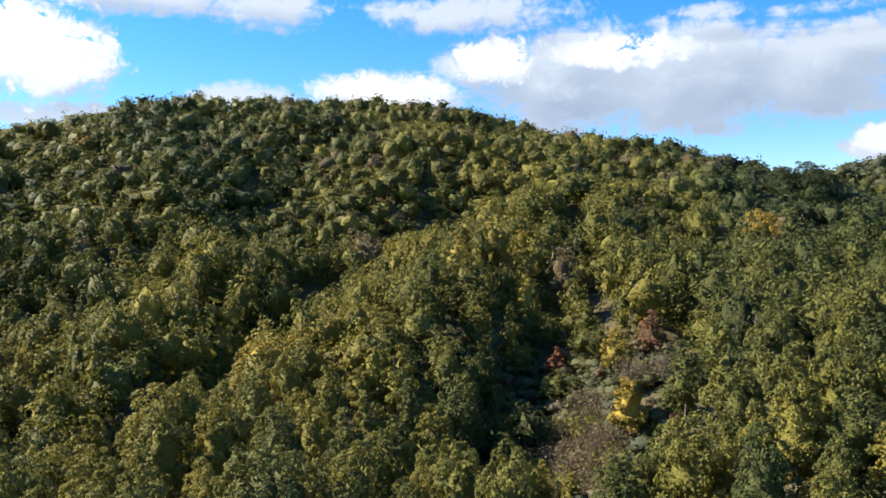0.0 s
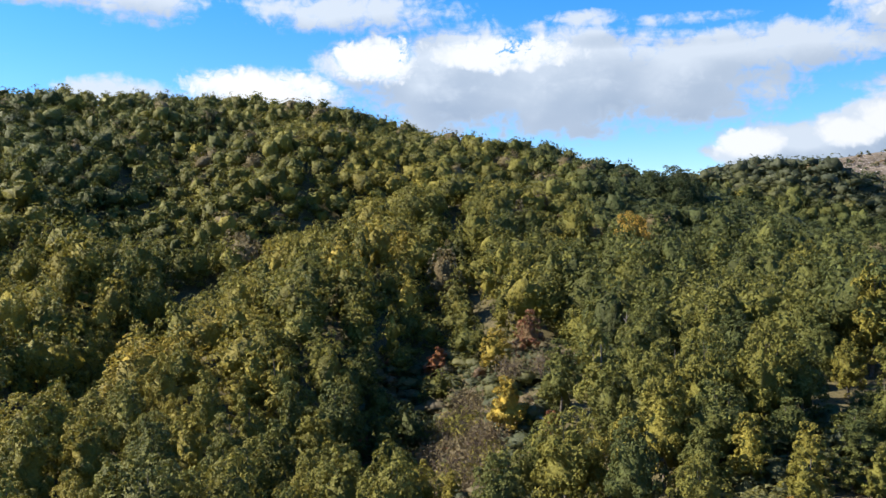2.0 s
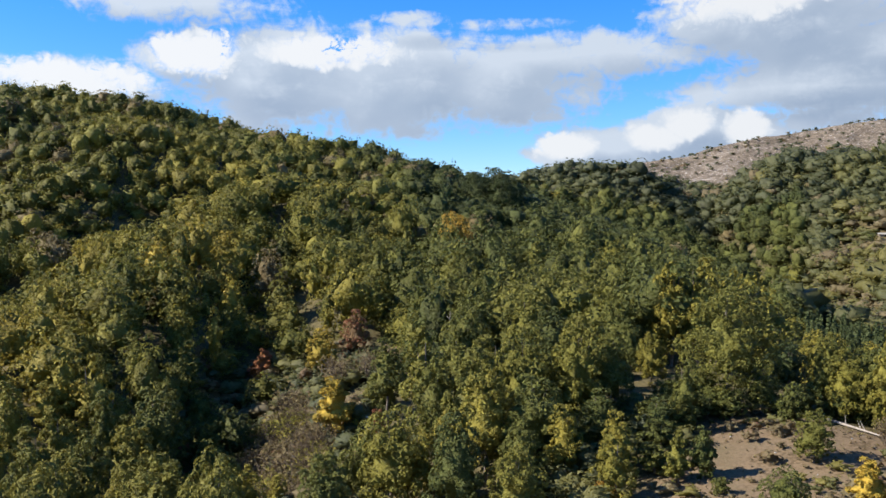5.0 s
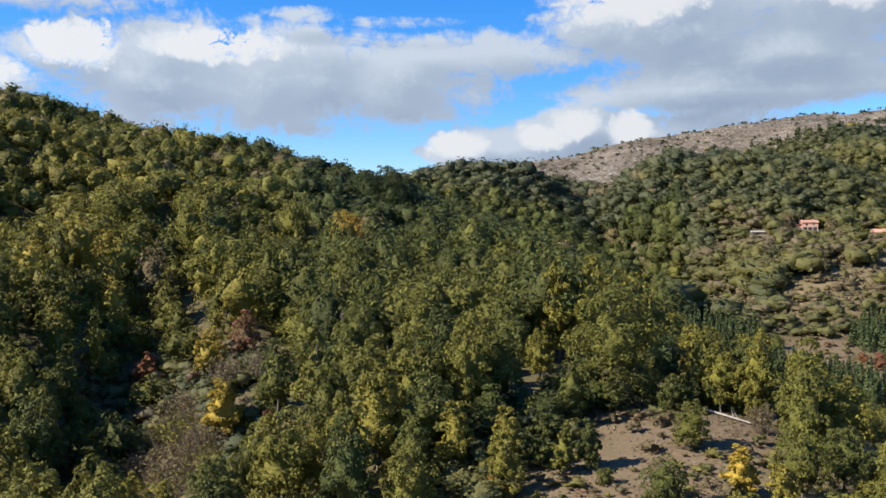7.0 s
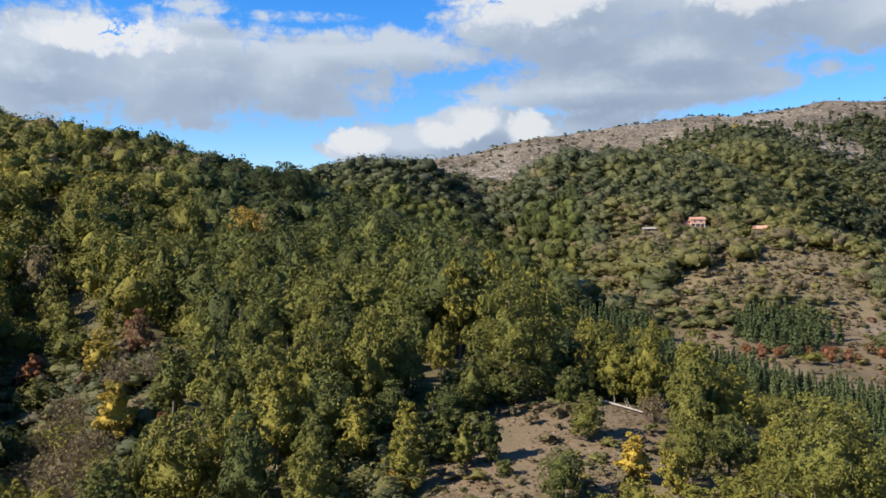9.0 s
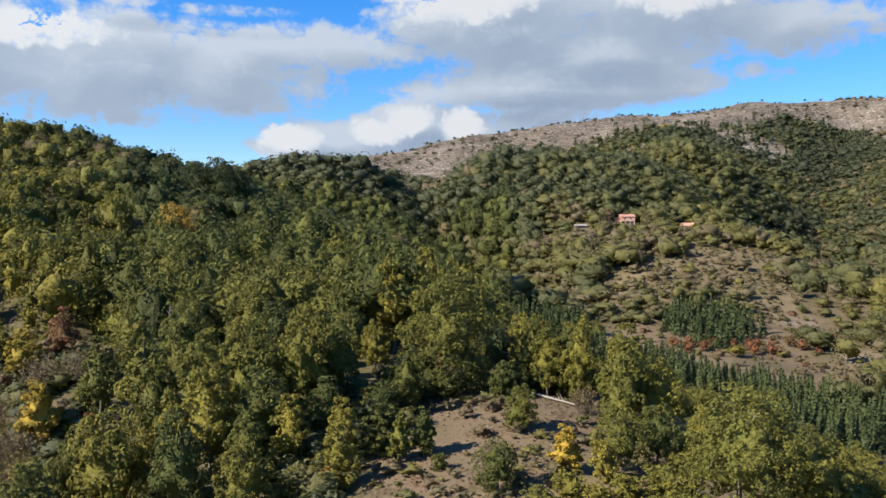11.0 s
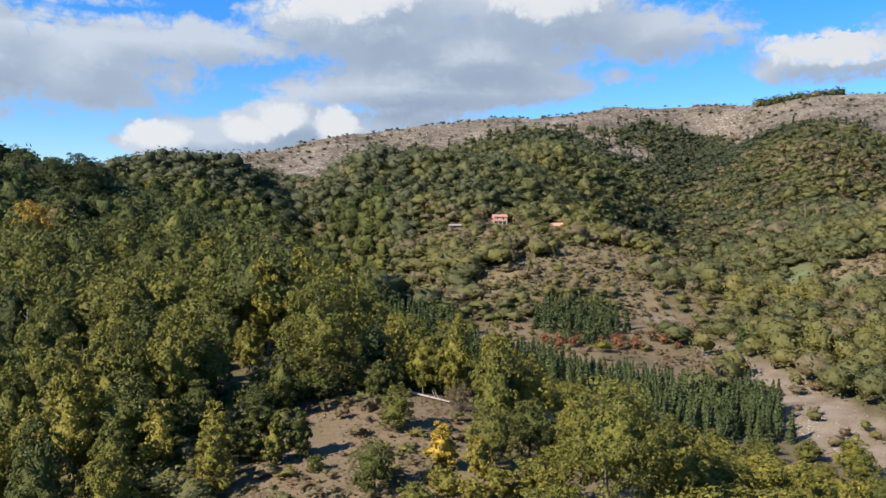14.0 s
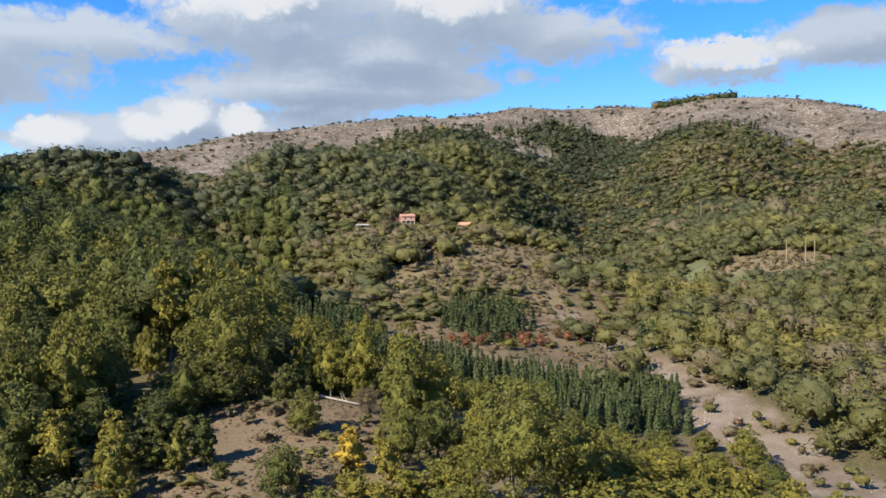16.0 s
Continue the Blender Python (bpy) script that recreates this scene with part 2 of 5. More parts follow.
# near spur
NEAR_SPUR = [(-22, 95, -35), (-18.5, 103, -32), (-15, 114, -29.5), (-12, 126, -26), (-8, 138, -22.5), (-5, 150, -19), (-2, 162, -16), (0, 172, -13), (2.8, 184, -7.5), (4.7, 200, -3), (7, 216, 0.5), (9.5, 232, 4.5), (13.5, 248, 7), (19, 258, 6.5), (22.5, 275, 3.5)]
# right shoulder of the spur, down to the clearing
SPUR_SHOULDER = [(19, 258, 6.5), (23.4, 250, -0.5), (25.7, 214, -7), (29.5, 164, -14), (33, 139, -17), (37, 117, -19), (41, 104, -20.5), (44, 90, -23)]
# saddle and green dome
GREEN_DOME = [(38.6, 398, 13), (40.5, 425, 24), (42.5, 435, 31), (45, 438, 34), (47.3, 440, 33), (49.4, 450, 28), (54, 520, 42)]
SADDLE_HILL = [(24.5, 372, 15), (25, 400, 24), (27, 420, 28.5), (30.5, 420, 27), (33, 408, 20), (35, 390, 12)]
# shelf of the house and the dry slope under it
HOUSE_SLOPE = [(44, 435, 35), (49.5, 336, 0), (51, 298, -8), (52.7, 266, -15.5), (55, 220, -26), (60, 160, -33)]
# bare mountain
MOUNTAIN = [(5, 900, 20), (20, 760, 35), (29.7, 700, 52), (34.6, 740, 61), (40.3, 800, 79), (46, 850, 96), (51, 895, 110), (57, 948, 127), (62, 949, 122.5), (65, 939, 126),
    (68.5, 930, 130), (71.5, 929, 127), (74, 930, 120.5), (79, 940, 109), (110, 1000, 90)]
# wooded right slope
RIGHT_SLOPE = [(62, 949, 122), (69, 640, 48), (70.7, 430, 8), (74.5, 290, -11), (75, 160, -31)]
# rib whose steep shaded flank falls into the gully behind the near spur
SHADED_RIB = [(-7, 275, 16), (-10, 240, 3), (-13, 212, -4), (-15.5, 192, -8), (-18, 170, -15), (-21, 148, -22)]
# low ridge that runs down from the house and hides the valley behind it
HOUSE_RIDGE = [(53, 356, 3), (56.2, 345, -2), (61, 300, -12), (65.3, 262, -17.5), (67.5, 238, -22)]
# terrace under the drone
TERRACE = [(20, 55, -33), (40, 76, -26.5), (60, 72, -25.5), (76, 60, -27)]
# far ranges that close the place behind
FAR_RANGES = [(110, 1000, 90), (150, 1400, 60), (200, 1700, 90), (260, 1500, 70), (285, 330, 10)]
# ribs that run down the slopes between gullies
RIB_WEST = [(-14, 285, 16), (-19, 246, -4), (-23, 212, -13), (-27, 172, -22)]
RIB_MIDDLE = [(0, 292, 27), (-3.5, 268, 12), (-6.1, 234, -6)]
RIB_SPUR = [(9, 226, 7), (11.5, 178, -12), (14, 142, -21), (17, 114, -26.5)]
CRESTS = [(RIB_WEST, 0.6, 5), (RIB_MIDDLE, 0.6, 5), (RIB_SPUR, 0.5, 5), (BACK_HILL, 0.46, 18), (HILL_RIB, 0.5, 8), (NEAR_SPUR, 0.62, 24), (SPUR_SHOULDER, 0.30, 16), (GREEN_DOME, 0.42, 20), (SADDLE_HILL, 0.58, 18), (HOUSE_SLOPE, 0.25, 22), (MOUNTAIN, 0.27, 30), (RIGHT_SLOPE, 0.28, 40), (SHADED_RIB, 1.1, 5), (HOUSE_RIDGE, 0.34, 10), (TERRACE, 0.25, 10), (FAR_RANGES, 0.3, 80)]
# gullies cut into the slopes: course, depth, width
GULLIES = [([(-8, 285), (-11, 238), (-14, 200), (-17, 172)], 6, 15), ([(2, 240), (-2, 218), (-5, 202), (-8, 187), (-12, 164), (-18, 138), (-24, 118)], 8, 11), ([(-24, 300), (-27, 232)], 6, 16),
           ([(7.5, 200), (6.5, 165), (5.5, 138), (4.5, 112)], 8, 10), ([(60.5, 420), (63, 350), (66.5, 305), (70, 272)], 13, 20), ([(63.5, 850), (62.5, 700), (62, 520), (60.5, 420)], 25, 44), ([(36.8, 520), (36.2, 430), (36.4, 380), (39, 325), (44, 255)], 16, 17),
           ([(75, 800), (74.5, 600), (73, 480)], 14, 34)]
VALLEY, SOFT = -34.0, 2.5


def terrain(x, y):
    """Height of the ground, by numpy arrays of x and y."""
    x, y = np.asarray(x, float), np.asarray(y, float)
    r = np.hypot(x, y)
    acc = np.exp((VALLEY + 0.004 * r) / SOFT)
    for pts, slope, wide in CRESTS:
        P = np.array([(*polar(a, d), h) for a, d, h in pts])
        best = np.full(x.shape, 1e9)
        z = np.zeros(x.shape)
        for p, q in zip(P, P[1:]):
            e = q[:2] - p[:2]
            t = np.clip(((x - p[0]) * e[0] + (y - p[1]) * e[1]) / (e @ e), 0, 1)
            d = np.hypot(x - p[0] - t * e[0], y - p[1] - t * e[1])
            h = p[2] + t * (q[2] - p[2])
            v = h - slope * (np.sqrt(d * d + wide * wide) - wide)
            better = (v > z) | (best > 1e8)
            z, best = np.where(better, v, z), np.where(better, d, best)
        acc = acc + np.exp(np.minimum(z, 400) / SOFT)
    z = SOFT * np.log(acc)
    for course, depth, wide in GULLIES:
        P = np.array([polar(a, d) for a, d in course])
        near = np.full(x.shape, 1e9)
        for p, q in zip(P, P[1:]):
            e = q - p
            t = np.clip(((x - p[0]) * e[0] + (y - p[1]) * e[1]) / (e @ e), 0, 1)
            near = np.minimum(near, np.hypot(x - p[0] - t * e[0], y - p[1] - t * e[1]))
        z = z - depth / (1 + (near / wide) ** 2) ** 1.5
    z = z + 1.3 * np.sin(x * 0.061 + 1.3 * np.sin(y * 0.043)) * np.cos(y * 0.052 + 0.8) + 0.35 * np.sin(x * 0.19 + y * 0.11) * np.sin(y * 0.17 - x * 0.05)
    az = np.degrees(np.arctan2(x, y))
    z = z + 7 * np.sin((az - 64.5) * 0.3696) * np.sin(math.pi * np.clip((r - 360) / 440, 0, 1)) * (np.clip((az - 38) / 12, 0, 1) * np.clip((100 - az) / 12, 0, 1))
    far = np.clip((r - 500) / 600, 0, 1)
    z = z + far * (6 * np.sin(x * 0.017 + 2 * np.sin(y * 0.009)) * np.sin(y * 0.014) + 2.5 * np.sin(x * 0.047) * np.sin(y * 0.053 + x * 0.02) + 1.3 * np.sin(x * 0.16 + 2 * np.sin(y * 0.08)) * np.sin(y * 0.13))
    return z + EYE


# open ground: azimuth, distance, half length across the view, half length along it, twist in degrees
CLEARING = [(39.6, 99, 7, 9, 0), (36.4, 82, 5, 8, 0), (42.5, 87, 7.5, 11, 0), (46, 95, 5, 8, 0), (41.5, 76, 8, 6, 0), (48.5, 84, 3.5, 5, 0)]
DRY_SLOPE = [(50.5, 201, 9, 14, 0), (53, 190, 14, 7, 0), (58.6, 203, 9, 16, 0), (59.4, 226, 10, 13, 0), (49.5, 182, 8, 12, 0), (62, 188, 8, 14, -20), (48.5, 232, 5, 8, 0), (53, 171, 18, 13, 0), (60, 174, 9, 8, 0)]
DRY_GRASS = [(26.4, 348, 9, 12, 0), (29, 352, 5, 8, 0), (54.5, 266, 27, 22, 0), (56.5, 298, 20, 16, 0), (51, 255, 14, 16, 0), (58.5, 250, 9, 18, 0), (72.5, 308, 15, 15, 0), (75.5, 297, 12, 15, 0), (76, 345, 10, 12, 0), (55, 80, 13, 9, 0), (50, 66, 17, 9, 0), (58, 64, 17, 9, 0)]
STREAM = [(60.3, 226, 3, 11, -18), (62.2, 216, 3.4, 13, -20), (64.1, 200, 3.6, 14, -21), (66.0, 185, 4.2, 14, -23), (67.8, 170, 5.5, 15, -25), (69.7, 155, 5.5, 14, -27), (71.3, 142, 6.5, 13, -30),
          (73.4, 133, 6.5, 12, -36), (75.4, 124, 6, 13, -42), (79, 114, 6, 15, -48)]
OPEN = CLEARING + DRY_SLOPE + DRY_GRASS + STREAM
MEADOW = [(68.3, 298, 6, 36, 0), (70.6, 292, 8, 7, 0), (69.8, 282, 10, 9, 0)]
PINES = [(54.9, 213, 11, 15, 0), (44.2, 206, 9, 16, 0), (64.3, 143, 15, 14, 0), (58, 156, 15, 8, 0), (50.5, 168, 13, 7, 0), (66.4, 205, 6, 8, 0)]
# rocky patches in the mountain's wood
ROCKS = [(50.6, 640, 15, 34, 0), (52.2, 560, 11, 24, 0), (57.0, 705, 36, 32, 0), (55, 750, 26, 30, 0), (50, 720, 18, 30, 0)]


# places kept free for single trees and bushes
SPECIAL = [(35.2, 80, 4, 9, 0), (38.1, 107, 10, 8, 0), (8.1, 114, 7, 10, 0), (11.5, 99, 4.5, 5, 0), (13, 111, 6.5, 10, 0), (12.5, 141, 11, 8, 0), (7.5, 149, 5, 8, 0), (50.5, 79, 6, 5, 0), (57.3, 78, 8, 7, 0), (47.5, 75, 7, 5, 0), (36.5, 75, 7, 6, 0), (11.5, 130, 11, 10, 0), (36, 84.5, 3.2, 2.5, 0), (44, 72, 8, 6, 0), (49.6, 331, 9, 15, 0), (53.3, 340, 7, 20, 0), (46.7, 322, 6, 11, 0), (37.5, 538, 8, 20, 0), (20.3, 202, 5, 8, 0), (41.3, 117, 6.5, 12, 0), (38.6, 119, 8, 5, 0), (44.2, 176, 8, 15, 0), (14.8, 104, 4.5, 8, 0)]
# where the wood thins to low scrub: round the dry slope, and before the pines
LOW = [(52.5, 215, 26, 62, 0), (62, 235, 12, 20, 0), (60, 122, 26, 24, 0), (52, 140, 18, 30, 0), (49.5, 318, 34, 28, 0), (74, 285, 22, 26, 0), (75.5, 104, 13, 22, 0), (69, 108, 9, 12, 0), (45.5, 152, 15, 24, 0), (41, 185, 10, 22, 0), (24.7, 396, 9, 26, 0)]
THIN = [(9.5, 104, 13, 17, 0), (10.5, 121, 11, 9, 0)]


def patches(x, y, table):
    """0 outside the patches to 1 well inside them."""
    out = np.zeros(np.shape(x))
    for az, r, wide, deep, twist in table:
        cx, cy = polar(az, r)
        a = radians(az + twist)
        u = (x - cx) * math.cos(a) - (y - cy) * math.sin(a)
        v = (x - cx) * math.sin(a) + (y - cy) * math.cos(a)
        d = np.hypot(u / wide, v / deep) + 0.18 * np.sin(x * 0.31 + 1.7) * np.sin(y * 0.27)
        out = np.maximum(out, np.clip((1.15 - d) / 0.3, 0, 1))
    return out


def mountain_bare(x, y):
    """1 on the stony upper mountain."""
    r, az = np.hypot(x, y), np.degrees(np.arctan2(x, y))
    z = terrain(x, y) - EYE
    lim = np.interp(az, [20, 24, 30, 35, 38, 42, 46.5, 48.8, 51.3, 53.8, 56.3, 58.3, 59.8, 61.2, 62.7, 64.1, 65.1, 66, 67.8, 69.4, 70.9, 72.6, 74.3, 80],
                    [20, 20, 32, 22, 14, 42, 52, 61, 66, 74, 77, 77, 75, 71, 70, 57, 52, 56, 61, 63, 59, 52, 49, 47])
    wob = 5 * np.sin(x * 0.031 + 2 * np.sin(y * 0.021)) + 3 * np.sin(x * 0.09 + y * 0.06)
    wob = wob + 2.5 * np.sin(x * 0.21 + 2 * np.sin(y * 0.13)) * np.sin(y * 0.17)
    return np.maximum(np.clip((z + wob - lim) / 13, 0, 1) * (r > 470), 0.9 * patches(x, y, ROCKS))


def mesh_of(name, verts, faces, mats, attrs=(), smooth=False):
    """A mesh from arrays: faces are rows of three or four corners."""
    verts, faces = np.asarray(verts, np.float32), np.asarray(faces, np.int32)
    me = bpy.data.meshes.new(name)
    n, k = faces.shape
    me.vertices.add(len(verts))
    me.vertices.foreach_set("co", verts.ravel())
    me.loops.add(n * k)
    me.loops.foreach_set("vertex_index", faces.ravel())
    me.polygons.add(n)
    me.polygons.foreach_set("loop_start", np.arange(0, n * k, k, dtype=np.int32))
    me.polygons.foreach_set("use_smooth", np.full(n, smooth))
    for key, val in dict(attrs).items():
        me.attributes.new(key, "FLOAT", "POINT").data.foreach_set("value", np.asarray(val, np.float32))
    for mat in mats:
        me.materials.append(mat)
    me.update(calc_edges=True)
    return me


def build_ground():
    rings = [0.02]
    while rings[-1] < 4600:
        rings.append(rings[-1] * (1.018 if 380 < rings[-1] < 1010 else 1.04) + 0.4)
    azs = np.radians(np.arange(0, 360, 0.75))
    R, A = np.meshgrid(np.array(rings), azs, indexing="ij")
    x, y = (R * np.sin(A)).ravel(), (R * np.cos(A)).ravel()
    v = np.stack([x, y, terrain(x, y)], -1)
    nr, na = R.shape
    i, j = np.meshgrid(np.arange(nr - 1), np.arange(na), indexing="ij")
    j2 = (j + 1) % na
    f = np.stack([i * na + j, i * na + j2, (i + 1) * na + j2, (i + 1) * na + j], -1).reshape(-1, 4)[:, ::-1]
    me = mesh_of("ground", v, f, [ground_material()], {"bare": np.maximum.reduce([patches(x, y, OPEN), 0.6 * patches(x, y, PINES), 0.5 * patches(x, y, LOW)]), "straw": patches(x, y, DRY_GRASS), "gravel": patches(x, y, STREAM), "meadow": patches(x, y, MEADOW), "stone": mountain_bare(x, y)}, True)
    tagged(new("ground", me), "dry grassy and wooded hillsides under a stony mountain", "ground", kind="structure")


build_ground()


# ---- trees ----
def unit(v):
    return v / np.maximum(np.linalg.norm(v, axis=-1, keepdims=True), 1e-9)


def leaf_cards(rng, centre, normal, size, long=1.3):
    """Pointed leaf sprays at the centres, facing along the normals: vertices and triangles."""
    n = len(centre)
    a = unit(np.cross(normal, unit(rng.normal(size=(n, 3)))))
    b = np.cross(normal, a)
    s = (size * rng.uniform(0.6, 1.3, n))[:, None]
    v = np.stack([centre + a * s * long * 0.62, centre - a * s * long * 0.38 + b * s * 0.5, centre - a * s * long * 0.38 - b * s * 0.5], 1)
    return v.reshape(-1, 3), np.arange(n * 3).reshape(n, 3)


def crown_lobes(rng, high, wide, base, top, count):
    """The boughs' leafy masses: centres and radii of rounded lobes about the stem."""
    k = np.arange(count) + 0.5
    z = 0.97 - 1.80 * (k / count) ** 0.95
    a = k * 2.39996 + rng.uniform(0, 6.28)
    u = np.stack([np.sqrt(1 - z * z) * np.cos(a), np.sqrt(1 - z * z) * np.sin(a), z], -1) + rng.normal(size=(count, 3)) * 0.13
    mid, half = high * (base + 1) / 2, high * (1 - base) / 2
    slim = np.where(u[:, 2] > 0, 1 - (1 - top) * u[:, 2], 1.0)
    out = rng.uniform(0.58, 0.92, count)
    side = rng.normal(size=2) * 0.06 * wide
    c = np.stack([u[:, 0] * wide * 0.5 * slim * out + side[0] * u[:, 2], u[:, 1] * wide * 0.5 * slim * out + side[1] * u[:, 2], mid + u[:, 2] * half * (0.70 + 0.2 * out)], -1)
    rad = wide * rng.uniform(0.62, 1.35, count) * 0.47 / count ** 0.36
    return c, rad, np.array([0, 0, mid])


def leafy_crown(rng, lobes, each, size, rows, wild=0.42, inset=0.9, rough=0.06):
    """Leaf sprays over the outer side of each lobe, and the closed inner foliage behind them."""
    c, rad, mid = lobes
    n = len(c)
    i = np.repeat(np.arange(n), each)
    way = unit(c - mid)
    d = unit(rng.normal(size=(len(i), 3)) + way[i] * 0.75 + np.array([0, 0, 0.25]))
    p = c[i] + d * (rad[i] * rng.uniform(0.80, 1.04, len(i)))[:, None] * np.array([1, 1, 0.86])
    # sprays that lie deep inside another lobe are left out
    deep = (np.linalg.norm(p[:, None] - c[None], axis=-1) < 0.74 * rad[None]).any(1)
    p, d = p[~deep], d[~deep]
    leaves = leaf_cards(rng, p, unit(d + np.array([0, 0, 0.22]) + wild * rng.normal(size=d.shape)), size)
    th = np.linspace(0.1, math.pi - 0.1, rows)
    m = rows * 2
    T, P = np.meshgrid(th, np.arange(m) * 2 * math.pi / m, indexing="ij")
    w = np.stack([np.sin(T) * np.cos(P), np.sin(T) * np.sin(P), np.cos(T)], -1).reshape(-1, 3)
    q = c - mid
    along = w @ q.T
    gap = (q * q).sum(1)[None] - along ** 2
    reach = np.where(gap < rad[None] ** 2, along + np.sqrt(np.maximum(rad[None] ** 2 - gap, 0)), 0).max(1)
    core = 0.42 * np.abs(np.stack([w[:, 0] * np.abs(q[:, 0]).max(), w[:, 1] * np.abs(q[:, 1]).max(), w[:, 2] * np.abs(q[:, 2]).max()], -1))
    skin = mid + w * (np.maximum(reach * inset, np.linalg.norm(core, axis=1)) * rng.uniform(1 - rough, 1 + rough, len(w)))[:, None]
    r0, j = np.meshgrid(np.arange(rows - 1), np.arange(m), indexing="ij")
    a, b, cc, dd = r0 * m + j, (r0 + 1) * m + j, (r0 + 1) * m + (j + 1) % m, r0 * m + (j + 1) % m
    g = np.concatenate([np.stack([a, b, cc], -1).reshape(-1, 3), np.stack([a, cc, dd], -1).reshape(-1, 3)])
    return np.concatenate([leaves[0], skin]), np.concatenate([leaves[1], g + len(leaves[0])])


def tube(points, radii, sides=6):
    """A tapered limb through the points."""
    P, v, f = np.array(points, float), [], []
    for k, p in enumerate(P):
        d = unit((P[min(k + 1, len(P) - 1)] - P[max(k - 1, 0)])[None])[0]
        a = unit(np.cross(d, (0.31, 0.95, 0.1))[None])[0]
        b = np.cross(d, a)
        for s in range(sides):
            t = 2 * math.pi * s / sides
            v.append(p + radii[k] * (a * math.cos(t) + b * math.sin(t)))
    for k in range(len(P) - 1):
        for s in range(sides):
            s2 = (s + 1) % sides
            f.append((k * sides + s, k * sides + s2, (k + 1) * sides + s2, (k + 1) * sides + s))
    return np.array(v), np.array(f)


def joined(pieces):
    v, f, n = [], [], 0
    for pv, pf in pieces:
        v.append(pv)
        f.append(pf + n)
        n += len(pv)
    return np.concatenate(v), np.concatenate(f)


def limbs(rng, high, wide, c, thick=0.02, most=7):
    lean = rng.normal(size=2) * 0.03 * high
    fork = np.array([lean[0] * .5, lean[1] * .5, high * 0.34])
    top = np.array([lean[0], lean[1], high * 0.86])
    out = [tube([(0, 0, -0.8), (0, 0, 0.15), fork, (fork + top) / 2, top], [high * thick * 1.5, high * thick, high * thick * .8, high * thick * .5, high * thick * .15])]
    for q in c[rng.permutation(len(c))[:most]]:
        s = fork + (top - fork) * rng.uniform(0, 0.4)
        m = (s + q) / 2 + np.array([0, 0, 0.05 * high])
        out.append(tube([s, m, q], [high * thick * .45, high * thick * .3, high * thick * .1], 4))
    return joined(out)


def broadleaf(seed, wide, count, each, size, rows, base=0.05, top=0.7, most=7, wild=0.42, inset=0.9, rough=0.06, high=10.0):
    """A broadleaved tree ten metres high: its leaves, and its trunk and limbs."""
    rng = np.random.default_rng(seed)
    lobes = crown_lobes(rng, high, wide, base, top, count)
    return leafy_crown(rng, lobes, each, size, rows, wild, inset, rough), limbs(rng, high, wide, lobes[0] * np.array([0.9, 0.9, 1.0]), most=most)


def conifer(seed, high, wide, tiers, per, size):
    """A young pine: tiers of drooping sprays round a straight stem."""
    rng = np.random.default_rng(seed)
    c, n = [], []
    for k in range(tiers):
        t = (k + 0.3) / tiers
        w = wide * 0.5 * (1 - t)
        for j in range(max(4, int(per * (1 - t * 0.6)))):
            a = rng.uniform(0, 2 * math.pi)
            q = w * rng.uniform(0.35, 1.0)
            c.append((q * math.cos(a), q * math.sin(a), high * (0.06 + 0.94 * t) - q * 0.25 + rng.uniform(-.5, .5) * high / tiers))
            n.append((math.cos(a) * 0.8, math.sin(a) * 0.8, 0.5))
    c = np.array(c)
    leaves = leaf_cards(rng, c, unit(np.array(n) + 0.45 * rng.normal(size=c.shape)), size, 1.8)
    return leaves, tube([(0, 0, -0.5), (0, 0, high * .5), (0, 0, high * .98)], [high * .018, high * .012, high * .002], 5)


# near kinds, each a crown and a trunk mesh
def kind_meshes(name, leaves, wood, leaf_mat=None, wood_mat=None):
    return (mesh_of(name + "_crown", *leaves, [leaf_mat or LEAF], smooth=True), mesh_of(name + "_trunk", *wood, [wood_mat or BARK], smooth=True))


NEAR_WIDE = (6.4, 7.4, 5.6, 6.2, 8.4, 5.0)
NEAR = [kind_meshes("broadleaf", *broadleaf(10 + k, w, n, 78, 0.24, 9, b, t, 4, 0.45, 0.62, 0.1)) for k, (w, n, b, t) in enumerate(
    zip(NEAR_WIDE, (54, 60, 48, 54, 68, 42), (.03, .04, .02, .03, .04, .02), (.6, .75, .5, .65, .8, .3)))]
MID = [broadleaf(40 + k, w, n, 22, 0.385, 7, 0.05, t, 3, 0.45, 0.64, 0.1) for k, (w, n, t) in enumerate([(7.2, 36, .75), (8.2, 40, .75), (6.0, 32, .6), (9.0, 42, .8), (5.4, 28, .45)])]
HILL = [broadleaf(60 + k, w, n, 11, 0.56, 6, 0.04, t, 3, 0.6, 0.74, 0.12) for k, (w, n, t) in enumerate([(7.6, 21, .75), (8.6, 23, .75), (6.4, 19, .6), (9.4, 24, .8)])]
FAR = [broadleaf(80 + k, w, n, 5, 0.9, 5, 0.02, t, 3, 0.5, 0.76, 0.12) for k, (w, n, t) in enumerate([(8, 12, .8), (9, 13, .8), (7, 11, .65), (9.6, 13, .85)])]
FARTHEST = [broadleaf(90 + k, w, 9, 4, 1.2, 4, 0.0, t, 3, 0.5, 0.8, 0.12) for k, (w, t) in enumerate([(8, .8), (9, .8), (7, .65)])]
SCRUB = [broadleaf(95 + k, w, 6, 7, 1.5, 5, 0.0, 0.8, 3, 0.5) for k, w in enumerate((8, 9, 7))]
SCRUB_FAR = [broadleaf(105 + k, w, 5, 4, 1.9, 4, 0.0, 0.8, 3, 0.5) for k, w in enumerate((8, 9, 7))]
UNDERWOOD = [broadleaf(112 + k, w, 15, 12, 0.8, 5, 0.0, 0.8, 3, 0.6, 0.66) for k, w in enumerate((8, 9, 7))]
